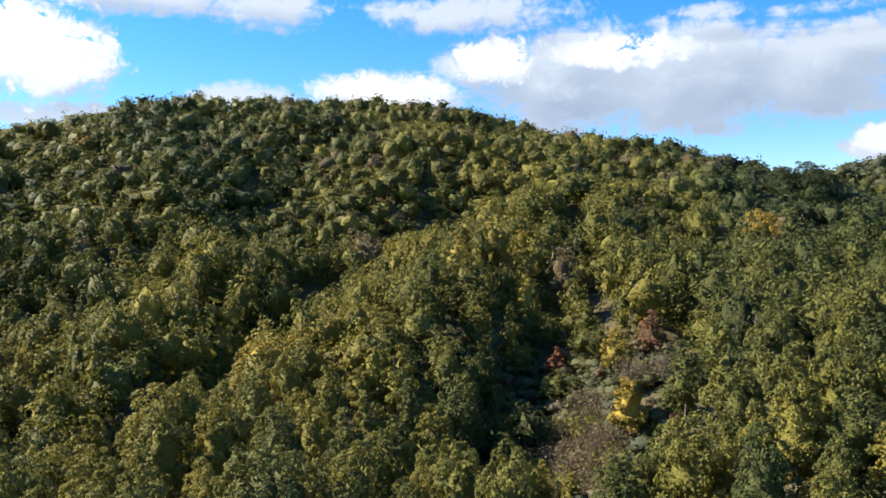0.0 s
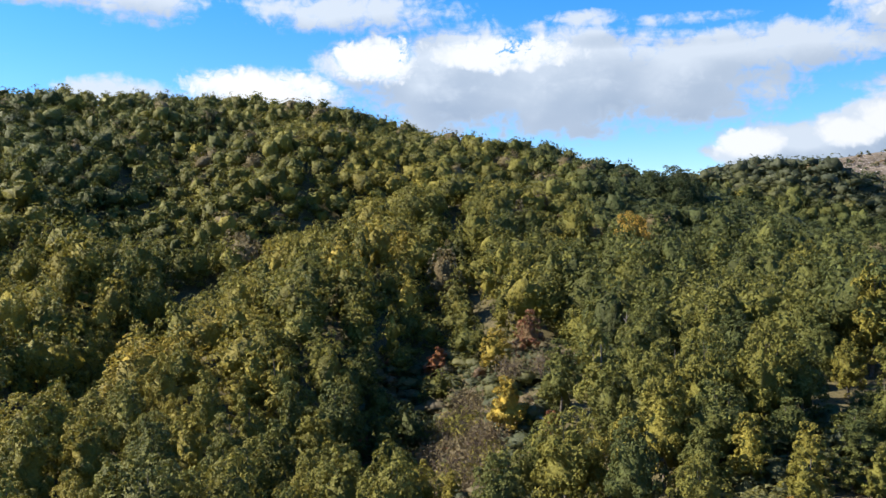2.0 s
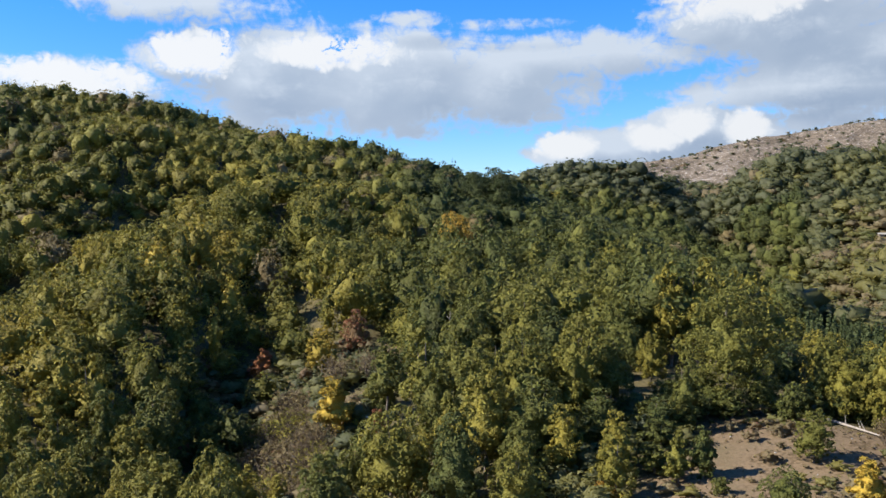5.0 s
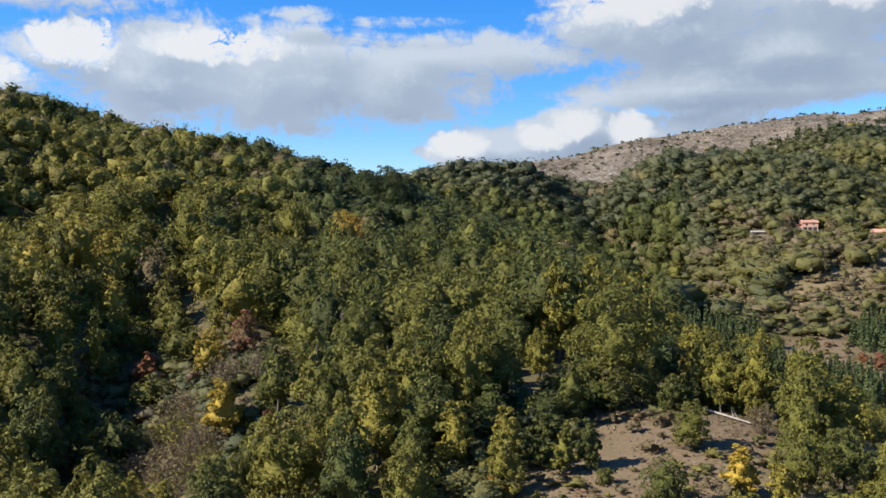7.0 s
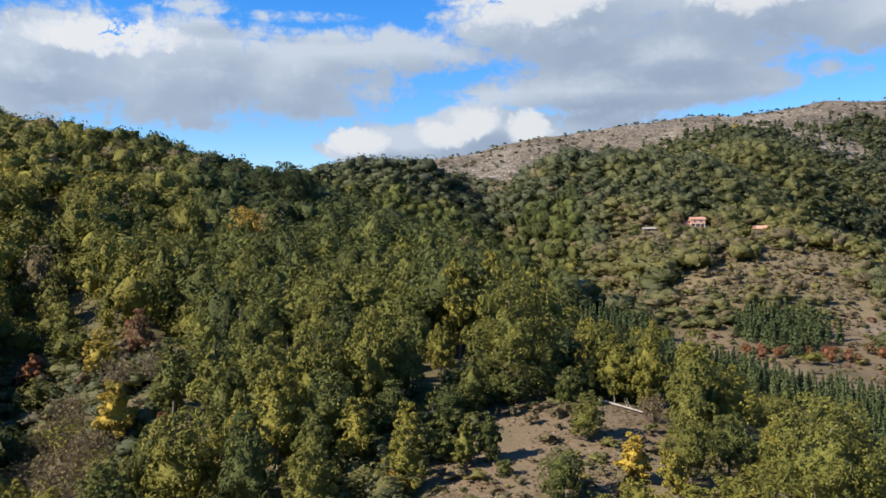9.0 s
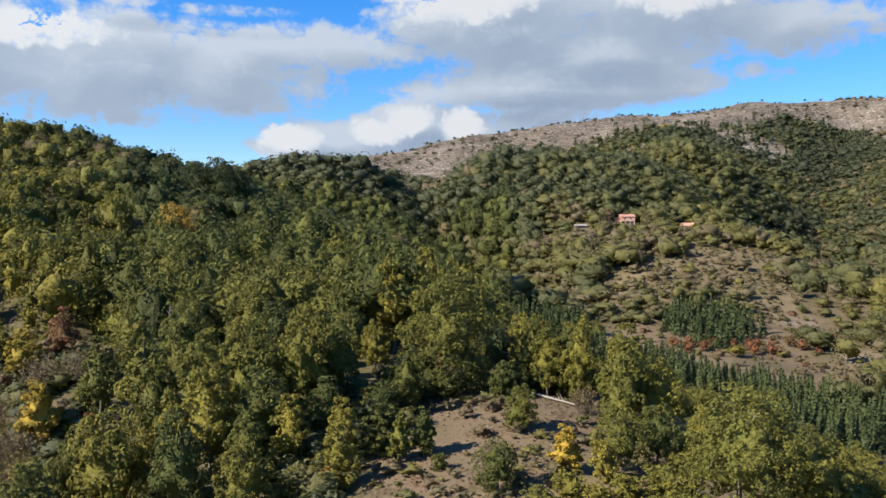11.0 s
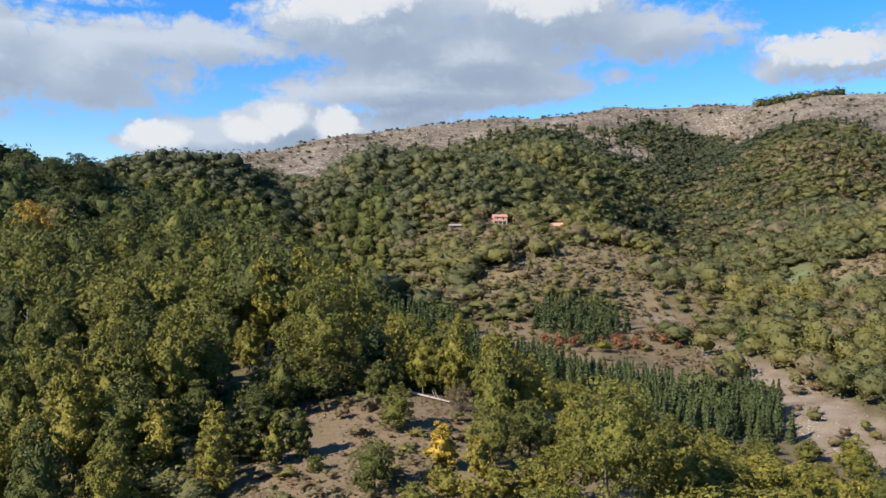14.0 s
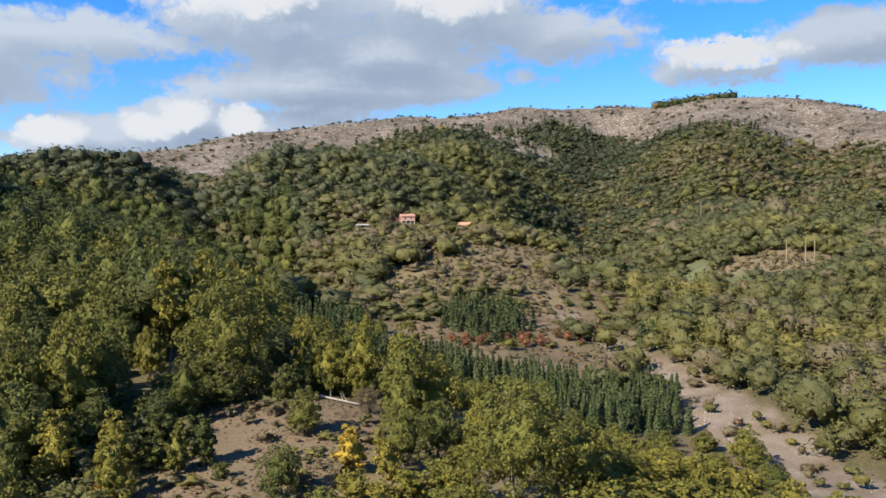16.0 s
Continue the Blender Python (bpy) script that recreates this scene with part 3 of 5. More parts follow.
LOW_BUSH = kind_meshes("low_bush", *broadleaf(99, 7.0, 26, 48, 0.46, 9, 0.0, 0.75, 3, 0.6, 0.68))
YOUNG = [kind_meshes("young", *broadleaf(120 + k, 5.0, 44, 52, 0.36, 11, 0.0, t, 3, 0.55, 0.8)) for k, t in enumerate((.22, .45))]
BROAD_OAK = kind_meshes("broad_oak", *broadleaf(19, 8.4, 118, 116, 0.165, 10, 0.02, 0.8, 7, 0.48, 0.5, 0.1))


def place_tree(name, meshes, x, y, high, wide, tone, label, category="tree", group="", turn=0.0, sink=0.0):
    """One tree: an empty at its foot, a crown and a trunk."""
    e = new(name)
    e.matrix_basis = Matrix.LocRotScale((x, y, float(terrain(x, y)) - sink), Euler((0, 0, turn)), (wide, wide, high))
    for part_name, me in zip(("crown", "trunk"), meshes):
        o = new(part_name, me)
        o.parent = e
        if part_name == "crown":
            o["tone"] = tone
    return tagged(e, label, category, group)


def wood_density(x, y):
    """1 where the wood is closed, 0 on open ground."""
    shut = np.maximum.reduce([patches(x, y, OPEN), patches(x, y, PINES), patches(x, y, MEADOW), patches(x, y, SPECIAL)])
    return (1 - shut) * (1 - mountain_bare(x, y))


def low_growth(x, y):
    """How tall the wood grows, as a share of its full height."""
    swell = 1 + 0.2 * np.sin(x * 0.13 + 1.9 * np.sin(y * 0.07)) * np.sin(y * 0.11 + 0.5) + 0.1 * np.sin(x * 0.31 + y * 0.13) * np.sin(y * 0.29)
    return (1 - 0.45 * np.maximum(patches(x, y, LOW), patches(x, y, THIN))) * swell


def bump_at(x, y, az, r, size):
    cx, cy = polar(az, r)
    return np.exp(-((x - cx) ** 2 + (y - cy) ** 2) / size ** 2)


def spur_share(x, y, half):
    """1 on the near spur's back, falling away to its sides."""
    P = np.array([polar(a, d) for a, d, h in NEAR_SPUR[:12]])
    near = np.full(np.shape(x), 1e9)
    for p, q in zip(P, P[1:]):
        e = q - p
        t = np.clip(((x - p[0]) * e[0] + (y - p[1]) * e[1]) / (e @ e), 0, 1)
        near = np.minimum(near, np.hypot(x - p[0] - t * e[0], y - p[1] - t * e[1]))
    return np.exp(-(near / half) ** 2)


def tone_at(x, y, rng):
    """Leaf colour by stand: yellower on the near spur's crest, greener on the back hill, browner on the far slopes;
    some shade is put in as darker leaves.
    """
    n = np.shape(x)
    r, az = np.hypot(x, y), np.degrees(np.arctan2(x, y))
    stand = 0.43 + 0.03 * np.clip((az - 2) / 8, 0, 1) * (r < 215) + 0.10 * np.sin(x * 0.035 + 1.1) * np.sin(y * 0.028) + 0.07 * np.sin(x * 0.09 + y * 0.07)
    stand = stand + 0.08 * bump_at(x, y, -4, 150, 38) + 0.06 * bump_at(x, y, 3, 190, 30) + 0.05 * bump_at(x, y, -14, 118, 22)
    # the dip at azimuth 4 puts the gully's shade into the leaf colour
    stand = stand + 0.02 * bump_at(x, y, -8, 310, 100) + 0.03 * bump_at(x, y, 6, 200, 45) - 0.05 * bump_at(x, y, 11, 190, 35) - 0.05 * bump_at(x, y, 29, 185, 40) - 0.18 * bump_at(x, y, 4, 128, 12) - 0.30 * bump_at(x, y, 22.8, 275, 14) 
    # azimuth 2 and 9: painted shade; 57 to 62.6: painted shade and dark wood
    stand = stand - 0.02 * ((az > 24) & (r > 330)) - 0.08 * ((az > 60) & (r > 400)) - 0.03 * ((az > 15) & (az < 46) & (r > 150) & (r < 260)) + 0.10 * np.sin(x * 0.055 + 1.4 * np.sin(y * 0.041)) * np.sin(y * 0.049 + 0.3) * (r > 230) * (az > 24) - 0.16 * bump_at(x, y, 59, 520, 75) - 0.06 * bump_at(x, y, 52, 420, 60) - 0.06 * bump_at(x, y, 46, 400, 60) - 0.36 * bump_at(x, y, 57, 770, 85) - 0.38 * bump_at(x, y, 62.6, 690, 75) - 0.2 * bump_at(x, y, 49, 720, 60) - 0.10 * bump_at(x, y, 9, 100, 22) - 0.12 * bump_at(x, y, 2, 115, 18) - 0.09 * bump_at(x, y, 15, 92, 28)
    stand = stand - 0.04 * ((az > 60) & (r > 120)) + 0.12 * bump_at(x, y, 52, 290, 45)
    stand = stand + 0.10 * np.sin(x * 0.021 + 1.3 * np.sin(y * 0.017)) * np.sin(y * 0.019 + 1.1) * np.clip((r - 350) / 100, 0, 1) + 0.03 * bump_at(x, y, 68.5, 600, 80)
    spur = spur_share(x, y, 40)
    stand = stand + 0.155 * spur - 0.02 * (1 - spur) * np.clip((10 - az) / 5, 0, 1) * np.clip((r - 120) / 30, 0, 1)
    t = stand + rng.normal(size=n) * np.where(r > 300, 0.04, np.where((r > 200) | (az > 60), 0.05, 0.09))
    t = t + 0.05 * (r < 126) - 0.11 * ((az > 17) & (az < 44) & (r > 190)) - 0.05 * ((az > 17) & (az < 44) & (r > 126)) - 0.07 * np.clip((az - 9) / 6, 0, 1) * (az < 36)
    t = np.minimum(t, 0.74)
    odd = rng.uniform(size=n)
    more = np.where(r > 200, 0.004, np.where((az > 44) | (r < 126), 0.0, 0.004))
    t = np.where(odd > 1 - more, rng.uniform(0.64, 0.76, n), t)
    t = np.where((odd < 0.6 * more) & (r > 128), rng.uniform(0.992, 1.0, n), t)
    # brown and russet stands on the far slopes
    drift = np.sin(x * 0.041 + 1.7 * np.sin(y * 0.023)) * np.sin(y * 0.037 + 0.9) + 0.5 * np.sin(x * 0.11 + y * 0.07)
    brown = np.where((az > 67) & (r > 480), 0.42, np.where((az > 60) & (r > 150), 0.20, np.where((az > 44) & (r > 220) & (r < 345), 0.42, np.where((r > 200) & (az < 44), 0.05, 0.0)))) * np.clip(1 + 1.1 * drift, 0, 2.2)
    brown = brown * (1 - bump_at(x, y, 57, 770, 90)) * (1 - bump_at(x, y, 62.6, 690, 80))
    t = np.where(rng.uniform(size=n) < brown, rng.choice((0.995, 1.0, 1.0, 0.5), n), t)
    return np.clip(t, 0.02, 1.0)


def scatter(rng, r0, r1, az0, az1, step, loose=0.42):
    """Jittered places on a grid in a sector."""
    g = np.arange(-r1, r1, step)
    X, Y = np.meshgrid(g, g)
    x = (X + rng.uniform(-loose, loose, X.shape) * step).ravel()
    y = (Y + rng.uniform(-loose, loose, X.shape) * step).ravel()
    r, az = np.hypot(x, y), np.degrees(np.arctan2(x, y))
    ok = (r >= r0) & (r < r1) & (az > az0) & (az < az1)
    return x[ok], y[ok]


def stand_mesh(name, protos, x, y, high, wide, tone, rng, leaf, sink=0.0):
    """Many trees in one mesh."""
    vs, fs, ts, n = [], [], [], 0
    z = terrain(x, y) - sink
    pick = rng.integers(0, len(protos), len(x))
    turn = rng.uniform(0, 2 * math.pi, len(x))
    for k, (leaves, _) in enumerate(protos):
        i = np.where(pick == k)[0]
        if not len(i):
            continue
        v, f = leaves
        c, s = np.cos(turn[i])[:, None], np.sin(turn[i])[:, None]
        w = wide[i][:, None]
        px = (v[None, :, 0] * c - v[None, :, 1] * s) * w + x[i][:, None]
        py = (v[None, :, 0] * s + v[None, :, 1] * c) * w + y[i][:, None]
        pz = v[None, :, 2] * high[i][:, None] + z[i][:, None]
        vs.append(np.stack([px, py, pz], -1).reshape(-1, 3))
        fs.append((f[None] + (np.arange(len(i)) * len(v))[:, None, None] + n).reshape(-1, f.shape[1]))
        ts.append(np.repeat(tone[i], len(v)))
        n += len(i) * len(v)
    return mesh_of(name, np.concatenate(vs), np.concatenate(fs), [leaf], {"tone": np.concatenate(ts)}, True)


def forest(name, label, r0, r1, az0, az1, step, protos, size, seed, squat=1.0, leaf=None, thick=1.0, vary=0.85, uneven=0.0):
    rng = np.random.default_rng(seed)
    x, y = scatter(rng, r0, r1, az0, az1, step, 0.55)
    keep = rng.uniform(size=len(x)) < wood_density(x, y) * thick
    x, y = x[keep], y[keep]
    h = size * (0.9 - 0.42 * vary + vary * rng.beta(1.6, 2.2, len(x))) * low_growth(x, y) * np.where(rng.uniform(size=len(x)) < uneven, rng.uniform(0.4, 0.8, len(x)), 1.0) * np.exp(0.2 * (uneven > 0) * rng.normal(size=len(x)))
    me = stand_mesh(name, protos, x, y, h, (0.4 * size + 0.6 * h) * rng.uniform(0.78, 1.28, len(x)) * squat, tone_at(x, y, rng), rng, leaf or LEAF_FAR)
    print(name, len(x), "trees", len(me.polygons), "triangles")
    return tagged(new(name, me), label, "wood", kind="stuff")


def tree_label(tone):
    if tone > 0.93:
        return "russet-brown half-bare tree of the hillside wood"
    if tone > 0.77:
        return "orange-yellow autumn tree among green oaks"
    if tone > 0.5:
        return "yellowish olive oak of the hillside wood"
    return "green broadleaf oak of the hillside wood" if tone > 0.3 else "dark green dense-crowned oak of the hillside wood"


def near_wood():
    rng = np.random.default_rng(5)
    x, y = scatter(rng, 76, 126, -31, 84, 5.9)
    keep = (rng.uniform(size=len(x)) < wood_density(x, y)) & ((np.degrees(np.arctan2(x, y)) < 59) | (np.hypot(x, y) > 108))
    x, y = x[keep], y[keep]
    tone = np.clip(tone_at(x, y, rng) + rng.choice((-0.12, -0.04, 0.04, 0.12), len(x)), 0.12, 0.66)
    print("near trees", len(x))
    for i in range(len(x)):
        h = rng.uniform(0.72, 1.38) * float(low_growth(x[i], y[i]))
        if np.degrees(np.arctan2(x[i], y[i])) > 44:
            h *= 0.72
        elif np.degrees(np.arctan2(x[i], y[i])) > 29.5 and np.hypot(x[i], y[i]) < 95:
            h *= 0.66
        k = int(rng.choice((0, 1, 2, 3, 4, 5), p=(.24, .18, .2, .2, .08, .1)))
        place_tree("broadleaf_tree", NEAR[k], x[i], y[i], h, (0.4 + 0.54 * h) * rng.uniform(0.8, 1.15), float(tone[i]), tree_label(tone[i]),
                   group="trees of the near wood", turn=rng.uniform(0, 6.28), sink=0.45)


near_wood()
forest("spur_wood", "dense olive-green oak wood on the near spur", 126, 215, -30, 46, 5.2, MID, 1.04, 21, 0.94, thick=0.9, vary=0.95)
forest("thin_wood", "low yellow-green oaks between planted pines", 126, 215, 46, 60, 5.6, MID, 0.72, 30, 1.1, thick=0.8, vary=0.7)
forest("hill_wood", "dense green oak wood on the hill", 215, 378, -30, 42, 5.0, HILL, 0.8, 22, 1.08, vary=0.55)
forest("hill_understory", "low green and brown bushes under the hill's oaks", 126, 250, -33, 44, 6.6, UNDERWOOD, 0.3, 27, 1.7)
forest("stream_wood", "mixed olive and russet wood beside the gravel bed", 126, 262, 60, 83, 4.4, HILL, 0.54, 26, 1.45, LEAF_HAZED, vary=0.6, uneven=0.15)
forest("slope_wood", "mixed autumn wood on the far slopes", 262, 420, 60, 83, 3.6, FAR, 0.46, 23, 1.8, LEAF_HAZED, vary=0.5, uneven=0.2)
forest("dome_wood", "green wood on the dome above the house", 215, 560, 42, 60, 3.6, FAR, 0.53, 24, 1.75, LEAF_HAZED, vary=0.5, uneven=0.15)
forest("saddle_wood", "green wood on the saddle hill", 375, 560, 22, 42, 4.3, FAR, 0.64, 28, 1.6, LEAF_HAZED, vary=0.5, uneven=0.15)
forest("mountain_wood", "dark wood on the mountain's lower slope", 560, 880, 22, 60, 5.0, FARTHEST, 0.56, 25, 1.8, LEAF_HAZED, vary=0.5, uneven=0.2)
forest("mountain_flank_wood", "brown and green wood on the mountain's flank", 420, 880, 60, 83, 4.5, FARTHEST, 0.47, 29, 1.9, LEAF_HAZED, vary=0.5, uneven=0.2)


# ---- single trees and bushes round the clearing and on the near slope ----
def single(name, k, az, r, high, wide, tone, label, category="tree", group=""):
    x, y = polar(az, r)
    wide = 0.88 * wide     # the boughs reach past the nominal width
    me, w0 = (YOUNG[k % 2], 5.0) if name == "young_tree" else (LOW_BUSH, 7.0) if high < 5.2 and "tree" not in name else (BROAD_OAK, 8.4) if wide > 9 else (NEAR[k], NEAR_WIDE[k])
    return place_tree(name, me, x, y, high / 10, wide / w0, tone, label, category, group, turn=az * 0.37, sink=0.08 * high if high < 7 else 0.2)


single("oak_tree", 4, 38.1, 106, 14.6, 13.0, 0.42, "large spreading green oak at the clearing's upper edge")
single("oak_tree", 3, 43.7, 109, 9.8, 5.4, 0.42, "tall yellow-green oak beside the clearing")
single("oak_tree", 2, 45.2, 112, 9.5, 5.5, 0.15, "dark green oak beside the clearing")
# leaf tone lowered to paint the deep shade beside the large oak
single("oak_tree", 1, 41.6, 114, 7.0, 6.5, 0.04, "oak behind the clearing, its shade put into darkened leaves")
single("bush", 4, 40.1, 105, 5.4, 5.3, 0.27, "dense green bush at the clearing's edge", "bush")
single("bush", 2, 41.8, 101, 5.0, 3.2, 0.30, "upright green bush at the clearing's edge", "bush")
single("bush", 3, 43.2, 89, 5.6, 4.6, 0.40, "rounded green bush on the dry clearing", "bush")
single("young_tree", 4, 35.1, 84, 5.8, 2.9, 0.46, "light green cone-shaped young tree on the clearing")
single("young_tree", 3, 36.7, 84.5, 5.8, 3.0, 0.22, "dark green young tree on the clearing")
single("bush", 4, 37.8, 81, 1.9, 2.1, 0.35, "low green bush on the dry clearing", "bush")
single("bush", 1, 41.8, 73, 5.3, 5.0, 0.28, "broad green bush at the clearing's lower edge", "bush")
single("young_tree", 4, 46.4, 77, 5.2, 3.7, 0.80, "bright yellow autumn young tree beside the clearing")
single("bush", 3, 48.9, 75, 4.2, 2.9, 0.70, "yellowing bush beside the clearing", "bush")
single("oak_tree", 4, 50.0, 78, 6.6, 5.6, 0.43, "yellow-green spreading oak below the clearing")
single("oak_tree", 1, 52.3, 82, 6.4, 5.2, 0.30, "green oak below the clearing")
single("oak_tree", 4, 57.8, 70, 11.6, 11.0, 0.42, "large green oak with a broad crown near the slope's foot")
single("oak_tree", 1, 62.0, 73, 8.0, 7.5, 0.52, "green oak with a broad crown near the slope's foot")
single("bush", 3, 30.5, 80, 2.6, 3.0, 0.84, "low orange autumn bush at the wood's edge", "bush")
single("broadleaf_tree", 4, 20.3, 205, 15.0, 10.2, 0.825, "orange-yellow autumn tree standing out of the green wood")
single("young_tree", 4, 12.3, 114, 9.2, 6.6, 0.78, "bright yellow cone-shaped autumn tree on the slope")
single("young_tree", 3, 7.5, 152, 6.8, 4.6, 0.915, "rust-red autumn young tree on the slope")
single("broadleaf_tree", 2, 13.6, 142, 9.0, 6.4, 0.945, "maroon-brown half-bare tree on the slope")
single("broadleaf_tree", 3, 11.4, 142, 8.2, 6.4, 0.76, "tan and ochre autumn tree on the slope")
single("bush", 5, 15.2, 109, 3.8, 2.4, 0.93, "wine-red autumn bush beside a fallen trunk", "bush")
single("bush", 1, -8.7, 101, 3.8, 4.0, 0.86, "orange autumn bush among the lower trees", "bush")
single("broadleaf_tree", 1, -22.5, 283, 7.5, 9.5, 0.86, "dull orange autumn tree on the back hill")
single("broadleaf_tree", 0, -17.9, 264, 6.5, 7.5, 0.77, "yellow autumn tree on the back hill")
for k, (az, r, h, w, tone) in enumerate([(46.6, 72, 2.6, 3.4, .6), (48.6, 70.5, 2.2, 3.2, .66), (50.6, 71.5, 2.8, 3.8, .58), (52.8, 73, 3.4, 4, .5), (44.6, 69.5, 2.4, 3.5, .45), (54.2, 71, 3.6, 4.2, .62),
                                         (64.6, 80, 6.5, 5.5, .5), (67.2, 83, 6.0, 5.5, .6), (69.8, 85, 6.2, 5.0, .55), (72.2, 88, 5.0, 5, .62), (75, 92, 4.6, 5, .6), (78, 95, 4.2, 5, .55), (55.2, 83, 6.8, 5.0, .62)]):
    single("bush", k % 5, az, r, h, w, tone, "yellow-green leafy bush on the lower slope", "bush", group="bushes of the lower slope")
for k, (az, r, h, w, tone) in enumerate([(35.4, 106, 4.2, 5, .2), (36.8, 103, 3.0, 4, .3), (42.6, 106, 4.0, 4.6, .25), (44.4, 108, 4.4, 5, .2), (45.9, 109, 4.6, 5, .3), (47.2, 104, 3.4, 4, .4), (34.2, 100, 4.0, 5, .3), (34.0, 92, 3.6, 4.6, .25), (33.6, 86, 3.4, 4.4, .35), (38.3, 103, 3.8, 4.5, .3), (37.5, 104, 3.8, 4, .25), (34.6, 103, 4.6, 5.5, .3), (35.6, 101, 4.2, 5, .22), (36.6, 106, 4.6, 5, .28), (33.4, 97, 4.2, 5, .33), (35.0, 97, 3.4, 4.6, .38)]):
    single("bush", (k * 2) % 5, az, r, h, w, tone, "dense dark green bush along the clearing's shaded edge", "bush", group="bushes along the clearing")
for k, (az, r, h, w, tone) in enumerate([(53.6, 68, 3.4, 5, .45), (61.8, 68, 3.6, 5, .54), (64.4, 70, 4.0, 5.5, .50), (66.6, 74, 4.2, 5.5, .56), (69, 78, 4.4, 5.5, .50), (63.2, 76, 5.0, 5.5, .50), (71.4, 80, 4.0, 5, .54), (73.6, 83, 3.6, 5, .48), (60.5, 88, 6.0, 6, .52), (63.4, 90, 5.6, 6, .58), (66.2, 92, 5.2, 6, .52), (69, 94, 4.6, 5.5, .58), (61.5, 98, 5.6, 6, .48), (65, 100, 5.0, 5.5, .54), (68, 102, 4.4, 5, .52), (71, 100, 3.6, 5, .60), (55.8, 82.5, 3.2, 4.5, .5), (54.2, 86, 3.4, 4.5, .45), (54, 80, 2.4, 4, .55), (47.6, 66, 2.2, 4, .50), (50.4, 66, 2.4, 4.4, .54)]):
    single("bush", (k * 3) % 5, az, r, h, w, tone, "yellow-green leafy bush on the lower slope", "bush", group="bushes of the lower slope")
for az, r, h in ((21.6, 266, 13.0), (22.8, 268, 15.0), (23.8, 268, 13), (23.2, 262, 13)):
    single("oak_tree", 4, az, r, h, h * 0.95, 0.06, "dark green oak of the clump on the saddle", group="dark clump on the saddle")


# ---- bare and half-bare shrubs ----
def twigs(seed, high, wide, stems, leaves):
    """A leafless shrub: fans of thin forked stems, with a few dead leaves."""
    rng = np.random.default_rng(seed)
    out, tips = [], []
    for k in range(stems):
        a, q = rng.uniform(0, 6.28), math.sqrt(rng.uniform(0, 1))
        foot = np.array([math.cos(a), math.sin(a), 0]) * q * wide * 0.22
        tip = np.array([math.cos(a) * q * wide * 0.5, math.sin(a) * q * wide * 0.5, high * rng.uniform(0.6, 1.0) * (1 - 0.35 * q * q)])
        out.append(tube([foot - (0, 0, .3), (foot + tip) / 2 + rng.normal(size=3) * 0.2, tip], [0.05, 0.035, 0.012], 3))
        for j in range(5):
            s = foot + (tip - foot) * rng.uniform(0.35, 0.9)
            e = s + rng.normal(size=3) * 0.14 * wide * np.array([1, 1, .4]) + (0, 0, 0.16 * high)
            out.append(tube([s, e], [0.03, 0.012], 3))
            tips.append(e)
    tips = np.array(tips)
    c = tips[rng.integers(0, len(tips), leaves)] + rng.normal(size=(leaves, 3)) * 0.25
    return leaf_cards(rng, c, unit(rng.normal(size=(leaves, 3)) + (0, 0, .3)), 0.26), joined(out)


TWIG_BARK = plain("twig_bark", (0.105, 0.078, 0.052), (0.18, 0.135, 0.095), 2.0)
BARE = [kind_meshes("shrub", *twigs(200 + k, 5.0, 5.0, 42, 420), wood_mat=TWIG_BARK) for k in range(3)]


def bare_shrub(k, az, r, high, wide, tone, label="brown leafless shrub of thin stems on the slope"):
    x, y = polar(az, r)
    place_tree("bare_shrub", BARE[k], x, y, high / 5, wide / 5, tone, label, "shrub", "bare shrubs on the slope", turn=az)


def bare_thicket():
    rng = np.random.default_rng(55)
    for k in range(50):
        a, q = k * 2.4, math.sqrt((k + 0.5) / 50)
        az, r = 7.9 + 4.4 * q * math.cos(a), 113 + 18 * q * math.sin(a)
        h = rng.uniform(3.2, 6.2)
        bare_shrub(k % 3, az, r, h, h * rng.uniform(0.85, 1.15), float(rng.choice((1.0, 0.985, 0.6, 0.5))))
    for az, r, h in ((12.1, 96, 3.2), (10.6, 99, 3.6), (13.4, 98, 2.8), (12.7, 131, 6.0), (14.8, 130, 5.5), (10.2, 127, 4.0), (9.3, 133, 4.5)):
        bare_shrub(int(r) % 3, az, r, h, h, 1.0)


bare_thicket()
bare_shrub(1, 47.4, 96, 3.4, 3.0, 0.985, "pinkish-brown leafless bush beside a log")


# ---- young pine plantations ----
def pine_meshes():
    m, N = surface("pine_needles")
    geo = N.add("ShaderNodeNewGeometry")
    k = N.add("ShaderNodeObjectInfo").outputs["Random"]
    v = N.math("ADD", N.math("MULTIPLY", k, 0.5), N.math("MULTIPLY", geo.outputs["Random Per Island"], 0.5))
    col = N.ramp(v, [(0.1, (0.030, 0.045, 0.014)), (0.9, (0.082, 0.095, 0.030))])
    b = N.add("ShaderNodeBsdfPrincipled", {"Base Color": col, "Roughness": 0.65, "Specular IOR Level": 0.2})
    N.add("ShaderNodeOutputMaterial", {"Surface": b.outputs[0]})
    return [kind_meshes("pine", *conifer(300 + k, 7.0, w, 19, 34, 0.3), leaf_mat=m) for k, w in enumerate((2.9, 3.2, 2.6))]


PINE = pine_meshes()


